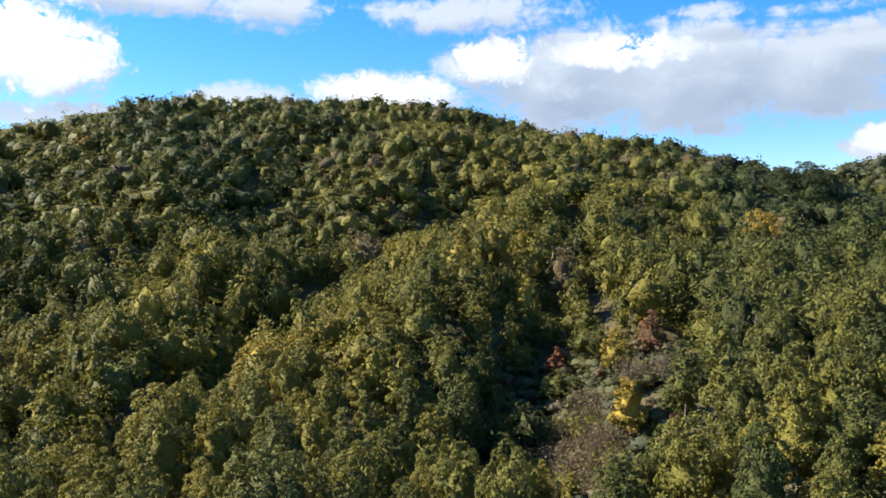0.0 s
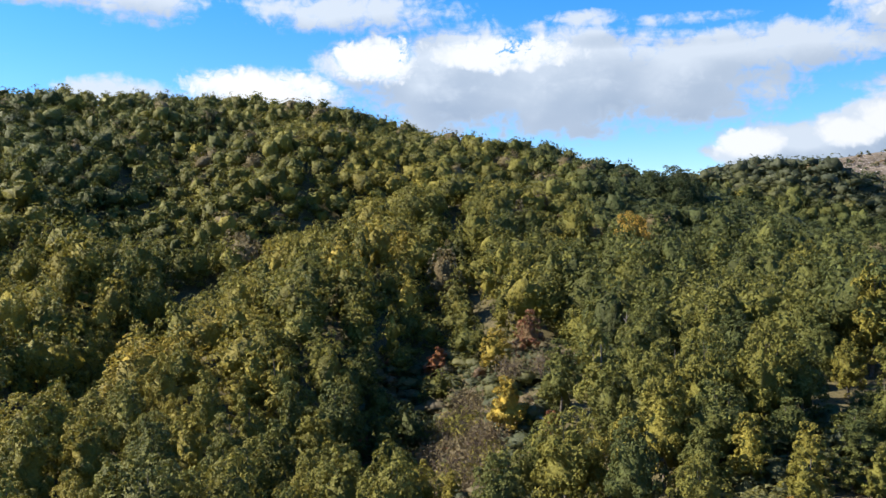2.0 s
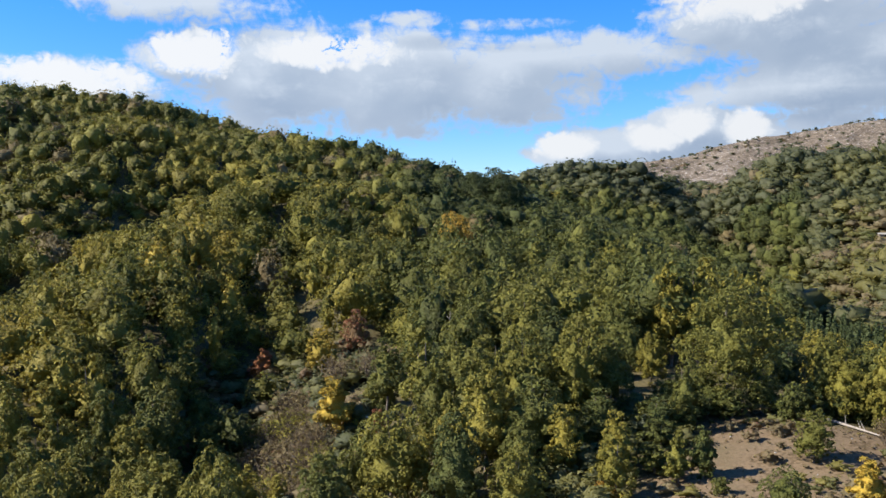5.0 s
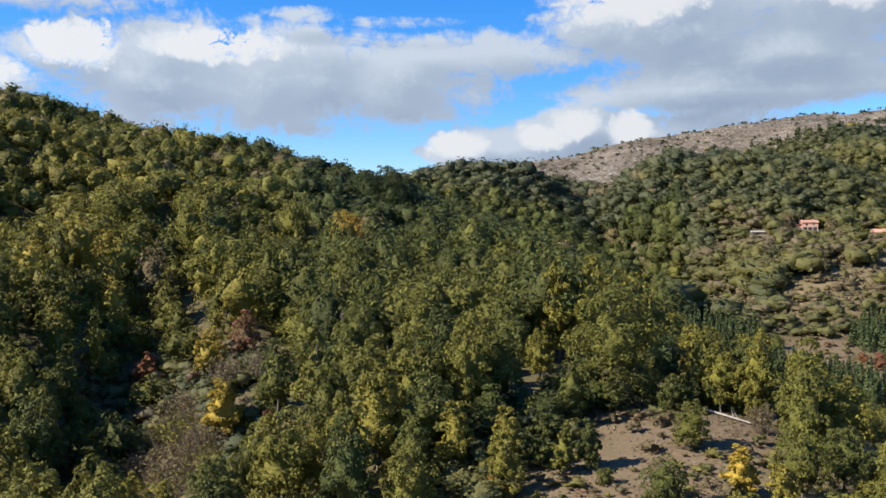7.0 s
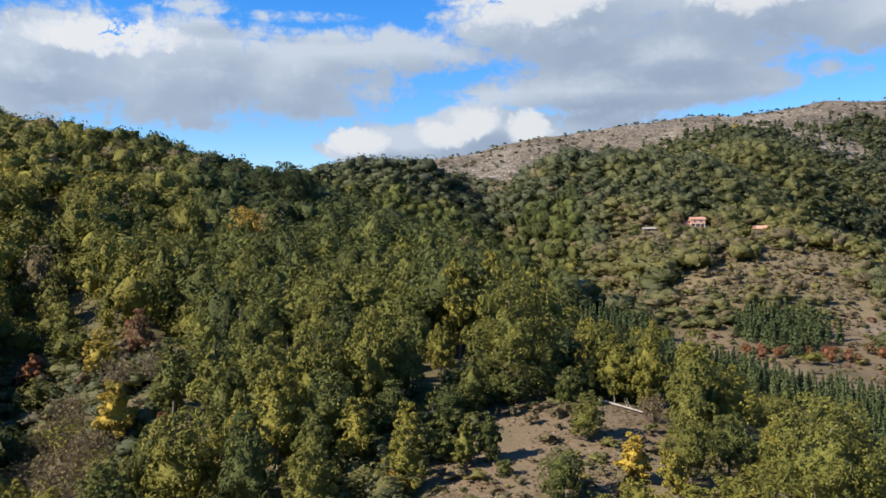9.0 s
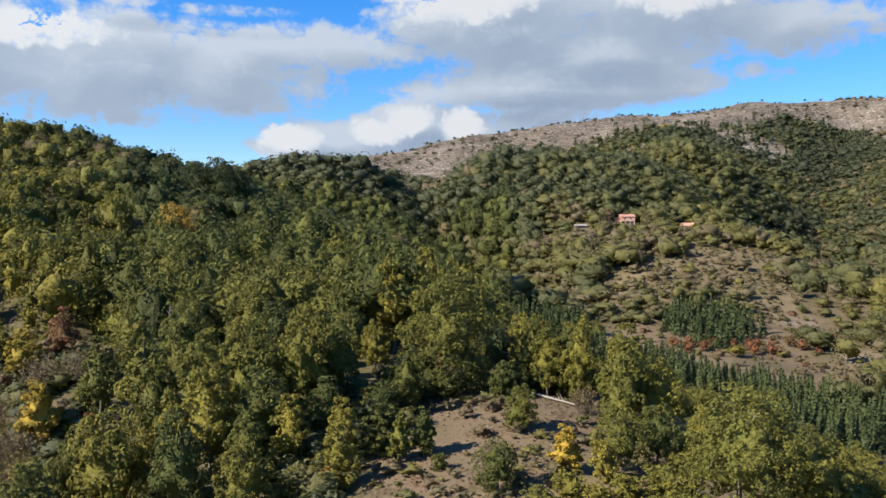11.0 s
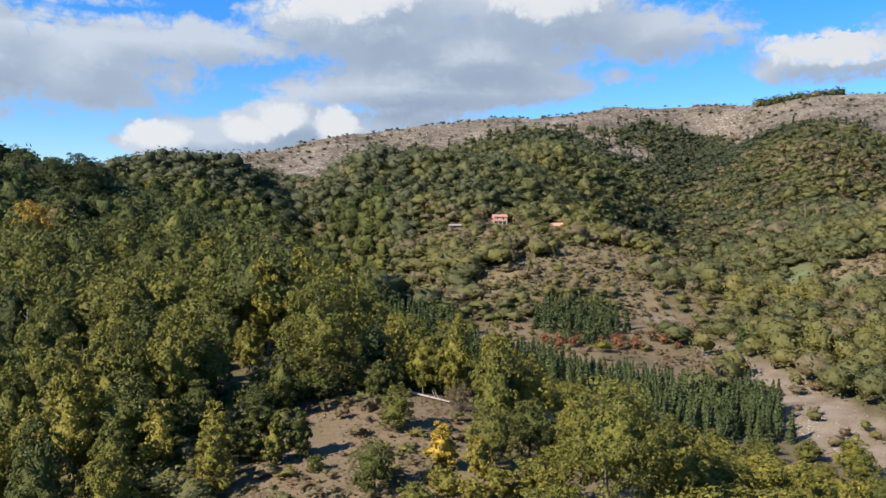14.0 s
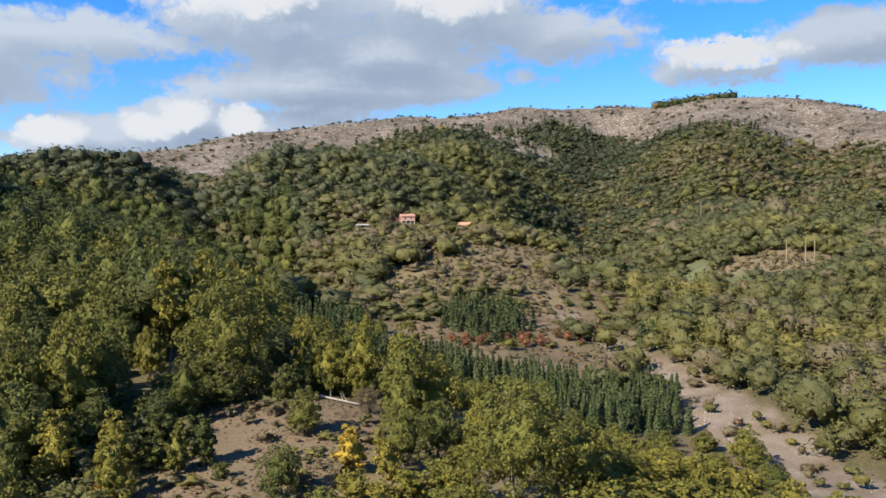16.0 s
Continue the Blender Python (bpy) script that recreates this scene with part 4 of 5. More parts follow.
def plantation():
    rng = np.random.default_rng(71)
    x, y = scatter(rng, 125, 235, 42, 72, 2.05)
    keep = patches(x, y, PINES) * (1 - patches(x, y, STREAM)) > 0.45
    x, y = x[keep], y[keep]
    print("pines", len(x))
    near = np.argsort(np.hypot(x, y))
    more = near[300:]
    h = rng.uniform(0.55, 0.85, len(more))
    rest = stand_mesh("pine_stand", [conifer(310, 7.0, 2.8, 14, 20, 0.42), conifer(311, 7.0, 3.1, 14, 20, 0.42)], x[more], y[more], h, h, np.full(len(more), 0.1), rng, PINE[0][0].materials[0])
    tagged(new("pine_stand", rest), "dense dark green planted stand of young pines", "wood", kind="stuff")
    for i in near[:300]:
        h = rng.uniform(0.55, 0.85)
        place_tree("pine_tree", PINE[int(rng.integers(0, 3))], x[i], y[i], h, h * rng.uniform(0.9, 1.2), 0.1, "slender dark green young pine of a planted stand",
                   group="planted pines", turn=rng.uniform(0, 6.28))


plantation()


# ---- scrub on the dry slopes, junipers on the mountain ----
def scrub(name, label, protos, table, r0, r1, az0, az1, step, seed, low, high, tones, amount=1.0):
    rng = np.random.default_rng(seed)
    x, y = scatter(rng, r0, r1, az0, az1, step)
    clump = 0.62 + 0.38 * np.sin(x * 0.21 + 1.3 * np.sin(y * 0.17)) * np.sin(y * 0.19 + 0.7)
    keep = rng.uniform(size=len(x)) < table(x, y) * amount * clump
    x, y = x[keep], y[keep]
    h = rng.uniform(low, high, len(x)) / 10
    me = stand_mesh(name, protos, x, y, h, h * rng.uniform(1.3, 2.6, len(x)), rng.choice(tones, len(x)) + rng.normal(size=len(x)) * 0.008, rng, LEAF_HAZED)
    print(name, len(x), len(me.polygons))
    tagged(new(name, me), label, "scrub", kind="stuff")


SHADY_FOOT = [(5.3, 137, 9, 20, 0)]
BUSHY_SLOPE = [(52, 250, 24, 24, 0)]
WOOD_EDGE = [(31, 91, 9, 15, 0)]
LOG_PLACE = [(45.4, 99, 4.5, 8, 0)]
HOUSE_GARDEN = [(50, 318, 34, 26, 0), (47, 300, 14, 22, 0)]
scrub("slope_scrub", "olive, brown and pinkish scrub on the dry slope", SCRUB, lambda x, y: patches(x, y, DRY_SLOPE) * 0.6, 165, 300, 42, 78, 1.7, 81, 0.2, 1.3, (0.45, 0.52, 0.58, 0.96, 0.995, 1.0), 0.95)
scrub("grass_scrub", "straw-coloured grass and brown scrub on the dry meadow", SCRUB, lambda x, y: patches(x, y, DRY_GRASS), 225, 360, 46, 80, 2.4, 86, 0.25, 1.5, (0.46, 0.56, 0.985, 1.0, 1.0, 1.0, 1.0, 1.0), 1.5)
scrub("garden_scrub", "mixed bushes and half-bare shrubs round the house", FAR, lambda x, y: patches(x, y, HOUSE_GARDEN) * (1 - patches(x, y, SPECIAL)), 270, 350, 42, 60, 3.4, 82, 2.0, 5.0, (0.4, 0.5, 0.58, 1.0, 1.0), 1.0)
scrub("slope_bushes", "olive and brown bushes scattered over the dry slope", FAR, lambda x, y: patches(x, y, BUSHY_SLOPE) * (1 - patches(x, y, PINES + SPECIAL + STREAM)), 195, 290, 44, 64, 3.4, 91, 1.0, 3.0, (0.44, 0.56, 0.97, 0.985, 1.0, 1.0), 0.6)
scrub("stream_scrub", "low brown scrub along the gravel bed", FAR, lambda x, y: patches(x, y, STREAM) * (1 - patches(x, y, STREAM) * 0.8), 100, 235, 56, 86, 2.2, 83, 0.7, 2.2, (0.5, 0.6, 0.96, 0.995, 1.0), 0.9)
scrub("clearing_grass", "tufts of dry straw-brown grass on the clearing", SCRUB_FAR, lambda x, y: patches(x, y, CLEARING), 66, 112, 28, 52, 0.8, 84, 0.08, 0.26, (0.6, 1.0, 1.0, 1.0), 1.0)
scrub("clearing_scrub", "low brown and russet shrubs on the clearing", SCRUB, lambda x, y: patches(x, y, CLEARING) * (1 - patches(x, y, LOG_PLACE)), 66, 112, 28, 52, 1.9, 89, 0.3, 1.3, (0.4, 0.6, 0.965, 0.985, 1.0, 1.0, 1.0), 0.9)
scrub("edge_undergrowth", "dense green bushes under the oaks along the clearing", UNDERWOOD, lambda x, y: patches(x, y, WOOD_EDGE) * (1 - patches(x, y, CLEARING + SPECIAL)), 74, 112, 24, 38, 2.6, 90, 1.8, 3.6, (0.15, 0.25, 0.35, 0.45), 1.6)
scrub("thicket_undergrowth", "low brown and green bushes under leafless shrubs", FAR, lambda x, y: patches(x, y, SPECIAL[2:7] + SPECIAL[11:12] + THIN + SHADY_FOOT) * 2, 84, 165, 1, 19, 2.1, 87, 1.0, 3.0, (0.12, 0.2, 0.3, 0.4, 0.97, 0.985), 1.0)


def juniper_density(x, y):
    """Thick along the wood's upper edge and in the rocky patches, thin above."""
    bare = mountain_bare(x, y)
    edge = np.clip(1.9 - 1.7 * bare, 0.0, 1.0) * (bare > 0.02)
    edge = np.where(np.degrees(np.arctan2(x, y)) < 44, np.maximum(edge, 0.5 * bare), edge)
    return np.maximum(edge * 0.9, 0.34 * bare * (0.3 + 0.7 * (np.sin(x * 0.02 + y * 0.013) > 0.1)))


scrub("mountain_junipers", "scattered dark junipers on the stony mountain", SCRUB_FAR, juniper_density, 470, 1010, 24, 92, 6.3, 85, 0.8, 3.0, (0.02, 0.08, 0.15, 0.2, 0.99), 1.0)


def mountain_conifers():
    """Dark conifers over the rocky patches and along the upper edge of the wood."""
    rng = np.random.default_rng(88)
    x, y = scatter(rng, 520, 900, 46, 80, 8.0, 0.6)
    bare = mountain_bare(x, y)
    az = np.degrees(np.arctan2(x, y))
    keep = rng.uniform(size=len(x)) < np.where((bare > 0.03) & (bare < 0.95), 0.5, 0.0) * np.interp(az, [46, 50, 64, 68, 80], [0.4, 1, 1, 0.5, 0.3])
    x, y = x[keep], y[keep]
    h = rng.uniform(0.45, 1.1, len(x))
    me = stand_mesh("mountain_conifers", [conifer(320 + k, 7.0, 3.6, 6, 9, 1.2) for k in range(3)], x, y, h, h * rng.uniform(0.8, 1.3, len(x)), np.full(len(x), 0.03), rng, LEAF_FAR)
    tagged(new("mountain_conifers", me), "dark conifers among grey rock under the summit", "wood", kind="stuff")


mountain_conifers()


def red_shrubs():
    rng = np.random.default_rng(91)
    for k in range(22):
        t = k / 21
        x, y = polar(53 + 9.5 * t + rng.uniform(-.4, .4), 192 + 16 * t + rng.uniform(-4, 4))
        h = rng.uniform(1.3, 2.6)
        place_tree("sumac_shrub", LOW_BUSH, x, y, h / 10, h / 7, float(rng.uniform(0.925, 0.968)), "low crimson and russet autumn shrub on the dry slope", "shrub", "red shrubs on the slope", turn=rng.uniform(0, 6))


red_shrubs()


def summit_wood():
    """The strip of wood on the mountain's summit, and the row beside it."""
    rng = np.random.default_rng(95)
    a = np.concatenate([rng.uniform(65.6, 70.6, 90), rng.uniform(61.8, 64.6, 22), rng.uniform(75.5, 78.0, 14)])
    r = np.concatenate([rng.normal(928, 9, 90), rng.normal(946, 4, 22), rng.normal(936, 4, 14)])
    x, y = r * np.sin(np.radians(a)), r * np.cos(np.radians(a))
    h = np.where((a > 65) & (a < 74), 0.88, 0.52) * rng.uniform(0.7, 1.2, len(a))
    tone = np.where(rng.uniform(size=len(a)) > 0.7, 0.98, 0.04)
    tagged(new("summit_wood", stand_mesh("summit_wood", FARTHEST, x, y, h, h * 1.5, tone, rng, LEAF_FAR, 2.2)), "dark strip of wood on the mountain's summit", "wood", kind="stuff")


summit_wood()


# ---- houses ----
def part(name, bm, material, parent, label=""):
    me = bpy.data.meshes.new(name)
    bm.normal_update()
    bm.to_mesh(me)
    bm.free()
    me.materials.append(material)
    ob = new(name, me)
    ob.parent = parent
    return tagged(ob, label)


def box(*sizes):
    """Boxes from (x0, y0, z0, x1, y1, z1), with slightly eased edges, in one bmesh."""
    bm = bmesh.new()
    for x0, y0, z0, x1, y1, z1 in sizes:
        v = bmesh.ops.create_cube(bm, size=1)["verts"]
        bmesh.ops.transform(bm, matrix=Matrix.Translation(((x0 + x1) / 2, (y0 + y1) / 2, (z0 + z1) / 2)) @ Matrix.Diagonal((x1 - x0, y1 - y0, z1 - z0, 1)), verts=v)
    bmesh.ops.bevel(bm, geom=bm.edges[:], offset=0.015, segments=1, affect="EDGES")
    return bm


def slab(pts, thick):
    """A sloping slab of the given thickness over a polygon."""
    bm = bmesh.new()
    f = bm.faces.new([bm.verts.new(p) for p in pts])
    ext = bmesh.ops.extrude_face_region(bm, geom=[f])
    for v in ext["geom"]:
        if isinstance(v, bmesh.types.BMVert):
            v.co.z += thick
    bmesh.ops.recalc_face_normals(bm, faces=bm.faces[:])
    return bm


SALMON = plain("salmon_plaster", (0.50, 0.25, 0.165), (0.58, 0.32, 0.22), 0.8, bump=0.1)
WHITE_PAINT = plain("white_paint", (0.44, 0.40, 0.35), (0.54, 0.50, 0.45), 1.2, bump=0.1)
TILE = plain("clay_tile", (0.40, 0.205, 0.14), (0.50, 0.28, 0.20), 1.5)
GREY_SHEET = plain("weathered_sheet", (0.26, 0.24, 0.20), (0.36, 0.335, 0.28), 1.0)
PLANK = plain("weathered_plank", (0.17, 0.13, 0.10), (0.27, 0.22, 0.18), 2.0)
STONE = plain("limestone", (0.22, 0.195, 0.17), (0.34, 0.32, 0.295), 0.6)
DARK_WOOD = plain("dark_joinery", (0.07, 0.045, 0.03), (0.11, 0.07, 0.05), 3.0)


def glass_material():
    m, N = surface("window_glass")
    b = N.add("ShaderNodeBsdfPrincipled", {"Base Color": (0.02, 0.025, 0.03, 1), "Roughness": 0.06, "Specular IOR Level": 0.6})
    N.add("ShaderNodeOutputMaterial", {"Surface": b.outputs[0]})
    return m


GLASS = glass_material()


def tiled_roof(root, name, x0, x1, y0, y1, eave, rise, over=0.35):
    """A gable roof whose ridge runs along x, with courses of tiles."""
    mid = (y0 + y1) / 2
    roof = part(name, slab([(x0 - over, y0 - over, eave), (x1 + over, y0 - over, eave), (x1 + over, mid, eave + rise), (x0 - over, mid, eave + rise)], 0.1), TILE, root, "clay-tiled gable roof")
    part("rear_slope", slab([(x0 - over, mid + .01, eave + rise), (x1 + over, mid + .01, eave + rise), (x1 + over, y1 + over, eave), (x0 - over, y1 + over, eave)], 0.1), TILE, roof)
    part("ridge_tile", box((x0 - over, mid - 0.12, eave + rise + 0.06, x1 + over, mid + 0.12, eave + rise + 0.2)), TILE, roof)
    n = 7
    for k in range(n):
        t0 = k / n
        y, z = y0 - over + (mid - y0 + over) * t0, eave + rise * t0 + 0.1
        part("tile_course", box((x0 - over, y, z, x1 + over, y + 0.12, z + 0.07)), TILE, roof)
    for x in (x0, x1):
        g = bmesh.new()
        a = [g.verts.new(p) for p in ((x - .1, y0, eave), (x - .1, y1, eave), (x - .1, mid, eave + rise))]
        b = [g.verts.new(p) for p in ((x + .1, y0, eave), (x + .1, y1, eave), (x + .1, mid, eave + rise))]
        g.faces.new(a[::-1]), g.faces.new(b)
        for i in range(3):
            j = (i + 1) % 3
            g.faces.new((a[i], a[j], b[j], b[i]))
        part("gable", g, SALMON, root)
    return roof


def window(root, x, z, w=0.95, h=1.15, y=0.0):
    fr = part("window", box((x - w / 2, y - .05, z, x - w / 2 + .09, y + .1, z + h), (x + w / 2 - .09, y - .05, z, x + w / 2, y + .1, z + h),
                            (x - w / 2, y - .05, z + h - .09, x + w / 2, y + .1, z + h), (x - w / 2, y - .05, z, x + w / 2, y + .1, z + .09), (x - .03, y - .04, z, x + .03, y + .1, z + h)), WHITE_PAINT, root, "white-framed window")
    part("pane", box((x - w / 2 + .09, y + .03, z + .09, x - .03, y + .05, z + h - .09)), GLASS, fr)
    part("pane", box((x + .03, y + .03, z + .09, x + w / 2 - .09, y + .05, z + h - .09)), GLASS, fr)
    part("sill", box((x - w / 2 - .08, y - .14, z - .08, x + w / 2 + .08, y + .1, z)), WHITE_PAINT, fr)


def walls_with_holes(x0, x1, y0, y1, z0, z1, holes, t=0.25):
    """Four walls; the front one (at y0) is pieced round its openings (x0, x1, z0, z1), which share one height band."""
    b = [(x0, y0 + t, z0, x0 + t, y1, z1), (x1 - t, y0 + t, z0, x1, y1, z1), (x0 + t, y1 - t, z0, x1 - t, y1, z1)]
    x = x0
    for hx0, hx1, hz0, hz1 in holes:
        b.append((x, y0, z0, hx0, y0 + t, z1))
        if hz0 > z0:
            b.append((hx0, y0, z0, hx1, y0 + t, hz0))
        if hz1 < z1:
            b.append((hx0, y0, hz1, hx1, y0 + t, z1))
        x = hx1
    b.append((x, y0, z0, x1, y0 + t, z1))
    return box(*b)


def build_house():
    x, y = polar(49.7, 339)
    root = new("house")
    root.matrix_basis = pose(x, y, float(terrain(x, y)) - 0.3, 0, 0, -49.7 + 10) @ Matrix.Diagonal((0.82, 0.78, 0.62, 1))
    # lower storey set back behind a veranda, upper storey above it
    part("lower_wall", walls_with_holes(-3.3, 3.3, 1.2, 7, -3, 2.5, [(-2.4, -1.5, 0.05, 2.1), (0.2, 1.4, 0.9, 2.1)]), SALMON, root, "salmon-rendered wall")
    part("floor_slab", box((-3.4, -0.1, 2.5, 3.4, 7.1, 2.7)), WHITE_PAINT, root)
    part("upper_wall", walls_with_holes(-3.3, 3.3, 0, 7, 2.7, 5.1, [(-1.9, -0.95, 3.4, 4.55), (0.95, 1.9, 3.4, 4.55)]), SALMON, root, "salmon-rendered wall")
    part("veranda_floor", box((-3.4, -0.3, -3.2, 3.4, 1.2, 0.02)), GREY_SHEET, root)
    for cx in (-3.1, -1.05, 1.05, 3.1):
        part("column", box((cx - .16, -0.02, 0, cx + .16, 0.3, 2.5)), WHITE_PAINT, root, "white square column")
    d = part("door", box((-2.4, 1.28, 0.05, -1.5, 1.34, 2.1)), DARK_WOOD, root, "dark wooden door")
    part("handle", box((-1.65, 1.22, 1.0, -1.58, 1.28, 1.12)), GREY_SHEET, d)
    window(root, 0.8, 0.9, 1.2, 1.2, 1.25)
    window(root, -1.42, 3.4, y=0.05)
    window(root, 1.42, 3.4, y=0.05)
    tiled_roof(root, "roof", -3.3, 3.3, 0, 7, 5.1, 1.5)
    part("chimney", box((1.6, 4.2, 5.6, 2.2, 4.8, 7.2)), SALMON, root, "short rendered chimney")
    part("annex_wall", walls_with_holes(-6.0, -3.35, 1.4, 6, -3, 3.4, [(-5.1, -4.3, 1.3, 2.3)]), SALMON, root, "salmon-rendered annex wall")
    window(root, -4.7, 1.3, 0.8, 1.0, 1.45)
    part("annex_roof", slab([(-6.3, 1.0, 3.4), (-3.32, 1.0, 4.3), (-3.32, 6.3, 4.3), (-6.3, 6.3, 3.4)], 0.14), TILE, root, "lean-to clay-tiled roof")
    tagged(root, "salmon-rendered two-storey house with a clay-tiled roof and veranda", "house")


def build_outhouse():
    x, y = polar(53.3, 352)
    root = new("farm_building")
    root.matrix_basis = pose(x, y, float(terrain(x, y)) - 2.1, 0, 0, -53.3 - 12) @ Matrix.Diagonal((0.8, 0.8, 0.8, 1))
    part("wall", walls_with_holes(-3.6, 3.6, 0, 5, -2.5, 2.6, [(-0.6, 0.5, 0.1, 2.1)]), SALMON, root, "rendered wall")
    part("door", box((-0.6, 0.08, 0.1, 0.5, 0.14, 2.1)), DARK_WOOD, root, "dark plank door")
    tiled_roof(root, "roof", -3.6, 3.6, 0, 5, 2.6, 1.5)
    tagged(root, "low farm building with an orange clay-tiled roof among bushes", "house")


def build_shed():
    x, y = polar(46.7, 326)
    root = new("shed")
    root.matrix_basis = pose(x, y, float(terrain(x, y)) - 0.9, 0, 0, -46.7 + 8)
    for k in range(12):
        x0 = -2.2 + k * 0.37
        if k not in (4, 5, 6):
            part("board", box((x0, 0, -.3, x0 + .34, 0.05, 2.0)), PLANK, root)
    part("side_wall", box((-2.25, 0.05, -.3, -2.18, 2.8, 2.2)), PLANK, root)
    part("side_wall", box((2.18, 0.05, -.3, 2.25, 2.8, 2.2)), PLANK, root)
    part("back_wall", box((-2.18, 2.74, -.3, 2.18, 2.8, 2.3)), PLANK, root)
    part("roof", slab([(-2.5, -0.4, 2.0), (2.5, -0.4, 2.0), (2.5, 3.1, 2.5), (-2.5, 3.1, 2.5)], 0.08), GREY_SHEET, root, "pale weathered sheet roof")
    tagged(root, "small plank shed with a pale sheet roof on the slope", "shed")


def build_barn():
    x, y = polar(37.5, 548)
    root = new("stone_barn")
    root.matrix_basis = pose(x, y, float(terrain(x, y)) - 0.3, 0, 0, -37.5 + 14)
    part("wall", walls_with_holes(-3, 3, 0, 4.5, -1, 2.4, [(-0.5, 0.5, 0.1, 2.0)]), STONE, root, "grey stone wall")
    part("door", box((-0.5, 0.08, 0.1, 0.5, 0.14, 2.0)), PLANK, root)
    part("roof", slab([(-3.3, -0.4, 2.4), (3.3, -0.4, 2.4), (3.3, 4.9, 3.7), (-3.3, 4.9, 3.7)], 0.12), TILE, root, "faded clay-tiled lean-to roof")
    tagged(root, "small stone barn with a clay roof on the bare slope", "barn")


def build_hut():
    x, y = polar(49.2, 358)
    root = new("hut")
    root.matrix_basis = pose(x, y, float(terrain(x, y)), 0, 0, -49)
    part("wall", walls_with_holes(-1.0, 1.0, 0, 1.8, -.4, 2.1, [(-0.35, 0.35, 0.1, 1.8)], 0.12), WHITE_PAINT, root, "white-painted wall")
    part("door", box((-0.35, 0.03, 0.1, 0.35, 0.07, 1.8)), PLANK, root)
    part("roof", slab([(-1.2, -0.2, 2.1), (1.2, -0.2, 2.1), (1.2, 2.0, 2.4), (-1.2, 2.0, 2.4)], 0.07), GREY_SHEET, root)
    tagged(root, "tiny white-walled garden hut above the house", "hut")


for k, (az, r, h, w, tone) in enumerate([(49.0, 329, 2.3, 4.0, .3), (50.1, 329, 1.9, 3.6, .42), (51.0, 331, 3.0, 4.5, .35), (48.2, 331, 4.4, 5.5, 1.0), (52.0, 330, 2.4, 4.5, .5), (47.6, 322, 2.4, 4.5, .45), (49.6, 320, 2.2, 5, .5), (51.6, 322, 2.6, 5, 1.0), (45.8, 325, 3.6, 5, .3), (50.9, 338, 6, 6, 1.0), (52.8, 345, 2.6, 5, .45), (53.9, 346, 2.6, 5, .6), (53.4, 342, 2.2, 5, 1.0), (54.8, 350, 4.5, 6, .4),
                                         (52.4, 348, 4, 5, .35), (46.3, 322, 2.0, 4, .5), (48.4, 340, 5.5, 6, 1.0)]):
    single("garden_bush", k % 6, az, r, h, w, tone, "leafy garden bush beside the house" if tone < 0.9 else "brown half-bare shrub beside the house", "bush", group="bushes round the house")
build_house()
build_outhouse()
build_shed()
build_hut()
build_barn()

# ---- poles, logs, stones ----
POLE_WOOD = plain("pale_pole", (0.22, 0.16, 0.095), (0.29, 0.22, 0.14), 1.0)


def pole(az, r, high):
    x, y = polar(az, r)
    root = new("utility_pole")
    root.matrix_basis = pose(x, y, float(terrain(x, y)), 0, 0, -az)
    v, f = tube([(0, 0, -1), (0, 0, high * .5), (0, 0, high)], [.2, .17, .13], 8)
    me = mesh_of("shaft", v, f, [POLE_WOOD], smooth=True)
    new("shaft", me).parent = root
    part("cap", box((-.16, -.16, high - .02, .16, .16, high + .06)), GREY_SHEET, root)
    tagged(root, "tall pale weathered utility pole on the far slope", "pole", "utility poles")


pole(73.9, 297, 8.4)
pole(75.0, 295, 8.2)
pole(75.5, 301, 6.6)
pole(68.7, 398, 8.5)


def log(name, a, b, thick, label, mat, lift=0.15):
    """A fallen trunk between two places, with stubs of boughs."""
    (x0, y0), (x1, y1) = polar(*a), polar(*b)
    p, q = np.array((x0, y0, float(terrain(x0, y0)) + lift)), np.array((x1, y1, float(terrain(x1, y1)) + lift))
    rng = np.random.default_rng(int(a[1] * 10))
    mid = (p + q) / 2
    out = [tube([p - mid, (q - p) * .05 + rng.normal(size=3) * .03, q - mid], [thick, thick * .8, thick * .45], 7)]
    for k in range(4):
        s = (p - mid) + (q - p) * rng.uniform(.3, .9)
        out.append(tube([s, s + rng.normal(size=3) * 0.5 + (0, 0, .5)], [thick * .35, thick * .1], 5))
    ob = new(name, mesh_of(name, *joined(out), [mat], smooth=True))
    ob.location = mid
    tagged(ob, label, "log")


log("fallen_log", (43.9, 104.5), (46.8, 98.5), 0.17, "long pale barkless log lying along the clearing", PALE_BARK, 0.3)
log("dead_log", (13.4, 119), (15.0, 111), 0.2, "pale dead trunk leaning through the bushes", PALE_BARK, 1.2)
log("fallen_branch", (31.5, 83), (33.2, 84.5), 0.1, "thin dead branch at the wood's edge", TWIG_BARK, 0.4)


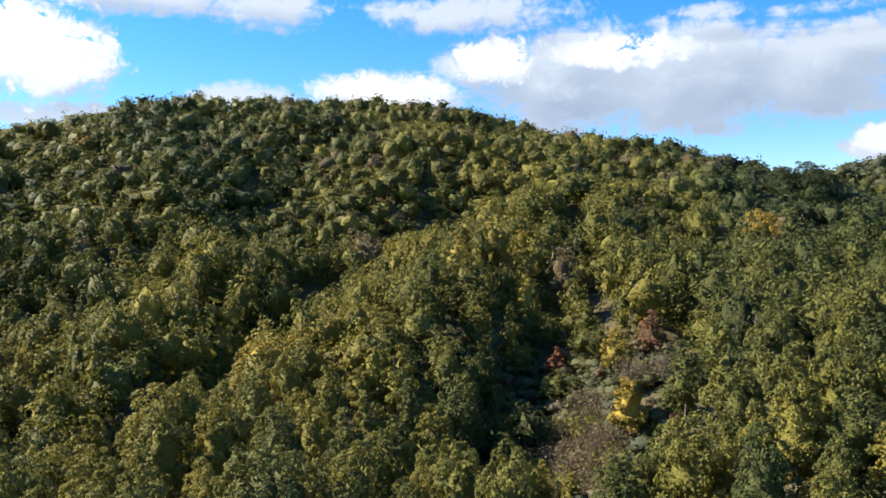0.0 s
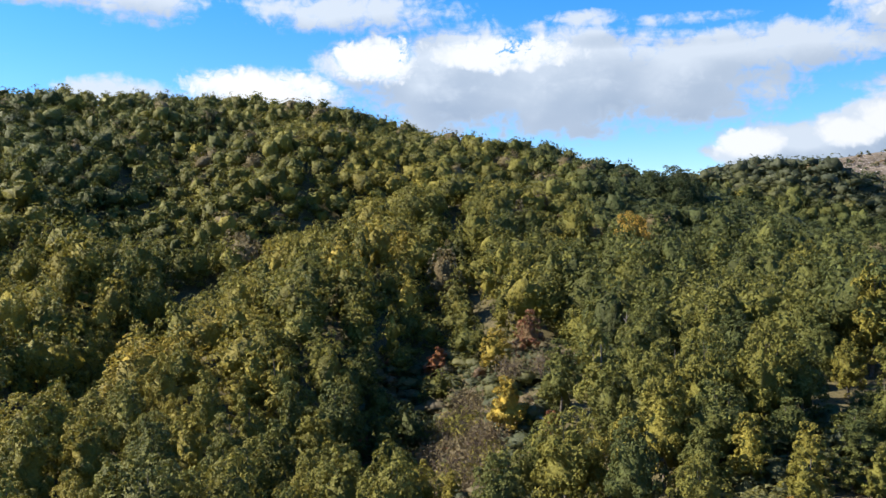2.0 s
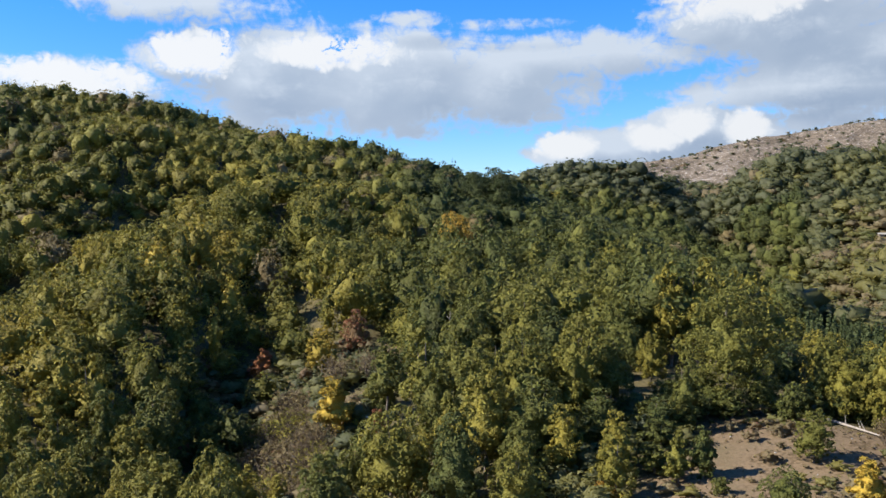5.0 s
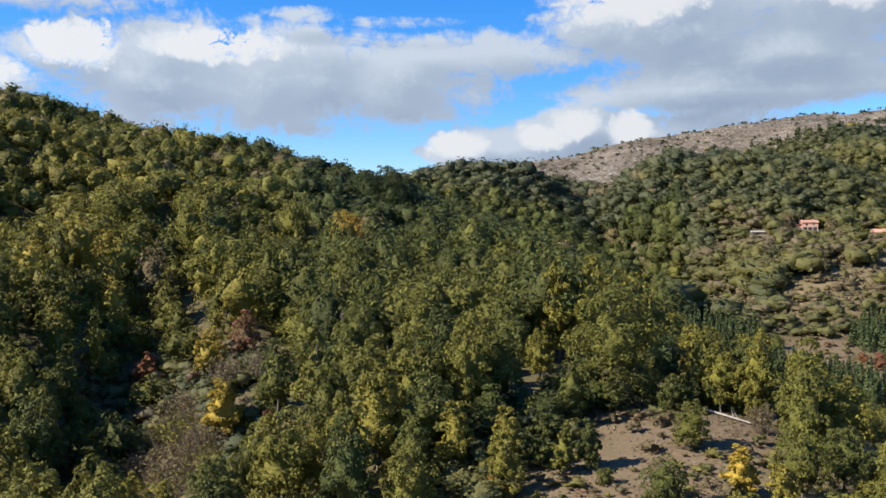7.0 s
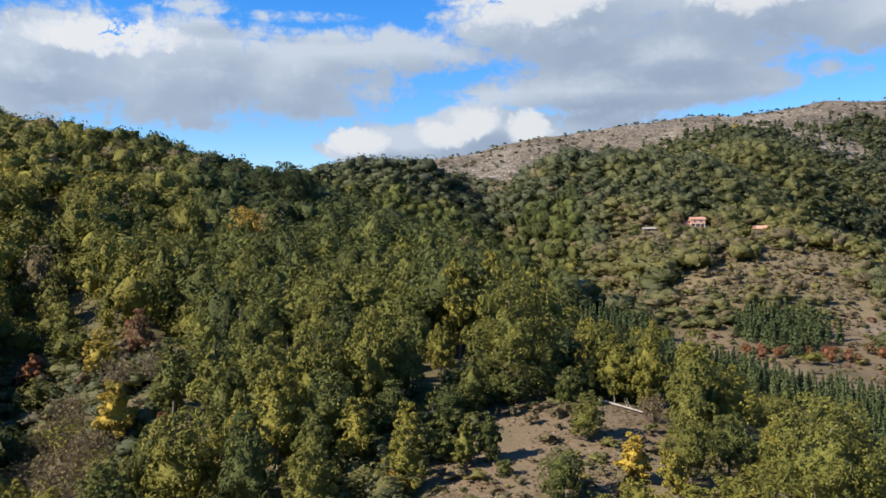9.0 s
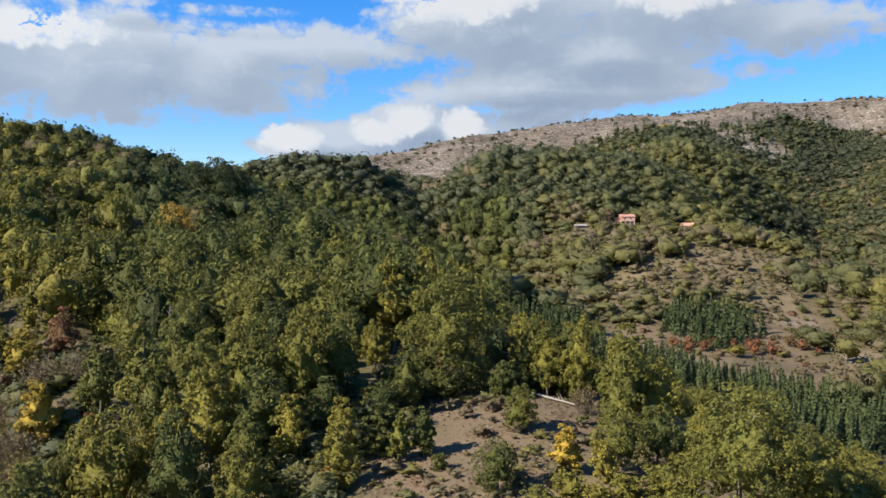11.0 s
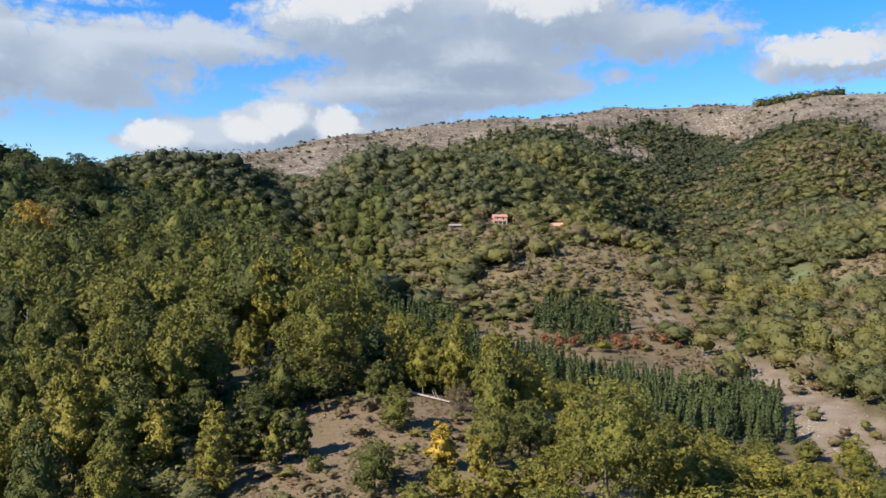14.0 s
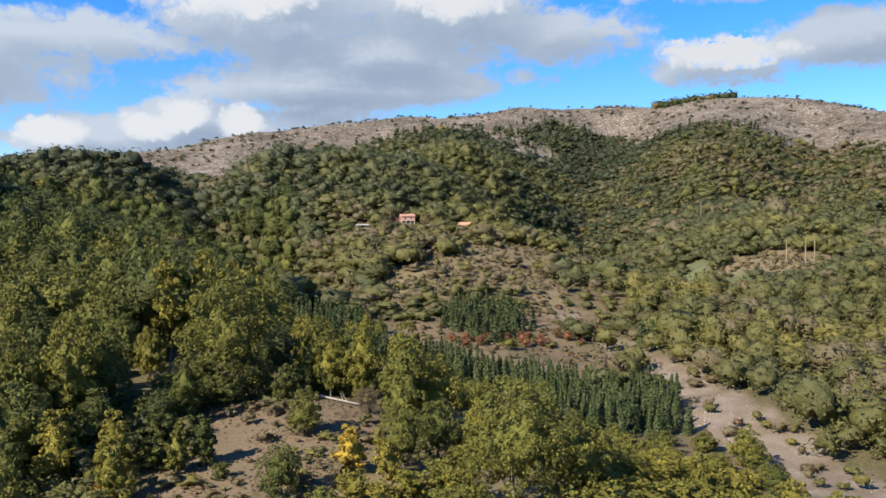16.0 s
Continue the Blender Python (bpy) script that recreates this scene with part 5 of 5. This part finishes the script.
def dead_trunk(az, r, high):
    x, y = polar(az, r)
    rng = np.random.default_rng(int(r))
    out = [tube([(0, 0, -.5), (.1, 0, high * .5), (.25, .1, high)], [.16, .11, .04], 7)]
    for k in range(9):
        z = high * rng.uniform(.4, .95)
        a = rng.uniform(0, 6.28)
        out.append(tube([(.1, 0, z), (.1 + math.cos(a) * .7, math.sin(a) * .7, z + .8)], [.045, .012], 4))
    ob = new("dead_tree", mesh_of("dead_tree", *joined(out), [PALE_BARK], smooth=True))
    ob.location = (x, y, float(terrain(x, y)))
    tagged(ob, "slender pale leafless dead tree in the wood", "tree")


dead_trunk(19.9, 128, 10.5)


def stones(name, label, table, r0, r1, az0, az1, step, seed, low, high, amount):
    """Loose angular stones on the bare ground."""
    rng = np.random.default_rng(seed)
    x, y = scatter(rng, r0, r1, az0, az1, step)
    keep = rng.uniform(size=len(x)) < table(x, y) * amount
    x, y = x[keep], y[keep]
    base = np.array([(1, 0, 0), (-.5, .8, 0), (-.6, -.7, 0), (0.2, 0.1, .75), (.1, -.05, -.6)])
    tri = np.array([(0, 1, 3), (1, 2, 3), (2, 0, 3), (1, 0, 4), (2, 1, 4), (0, 2, 4)])
    n = len(x)
    v = base[None] * rng.uniform(0.6, 1.4, (n, 5, 3)) * rng.uniform(low, high, (n, 1, 1))
    a = rng.uniform(0, 6.28, n)[:, None]
    vx, vy = v[..., 0] * np.cos(a) - v[..., 1] * np.sin(a), v[..., 0] * np.sin(a) + v[..., 1] * np.cos(a)
    P = np.stack([vx + x[:, None], vy + y[:, None], v[..., 2] + terrain(x, y)[:, None]], -1).reshape(-1, 3)
    f = (tri[None] + (np.arange(n) * 5)[:, None, None]).reshape(-1, 3)
    tagged(new(name, mesh_of(name, P, f, [STONE])), label, "stones", kind="stuff")


stones("stream_stones", "pale loose stones of the gravel bed", lambda x, y: patches(x, y, STREAM), 100, 235, 56, 86, 1.1, 101, 0.05, 0.17, 0.22)
stones("stone_bank", "grey bank of broken stones beside the gravel bed", lambda x, y: patches(x, y, [(70.3, 143, 3.4, 9, -30), (71.6, 136, 3, 6, -30)]), 120, 160, 66, 75, 0.55, 104, 0.07, 0.22, 0.5)
stones("clearing_stones", "few pale stones on the clearing", lambda x, y: patches(x, y, CLEARING), 68, 112, 28, 52, 1.3, 102, 0.06, 0.2, 0.12)
stones("mountain_stones", "pale limestone outcrops on the mountain", lambda x, y: mountain_bare(x, y) * (np.sin(x * 0.017 + 1) * np.sin(y * 0.023 + x * .01) > -0.1), 560, 1000, 30, 90, 6.5, 103, 0.3, 0.9, 0.4)
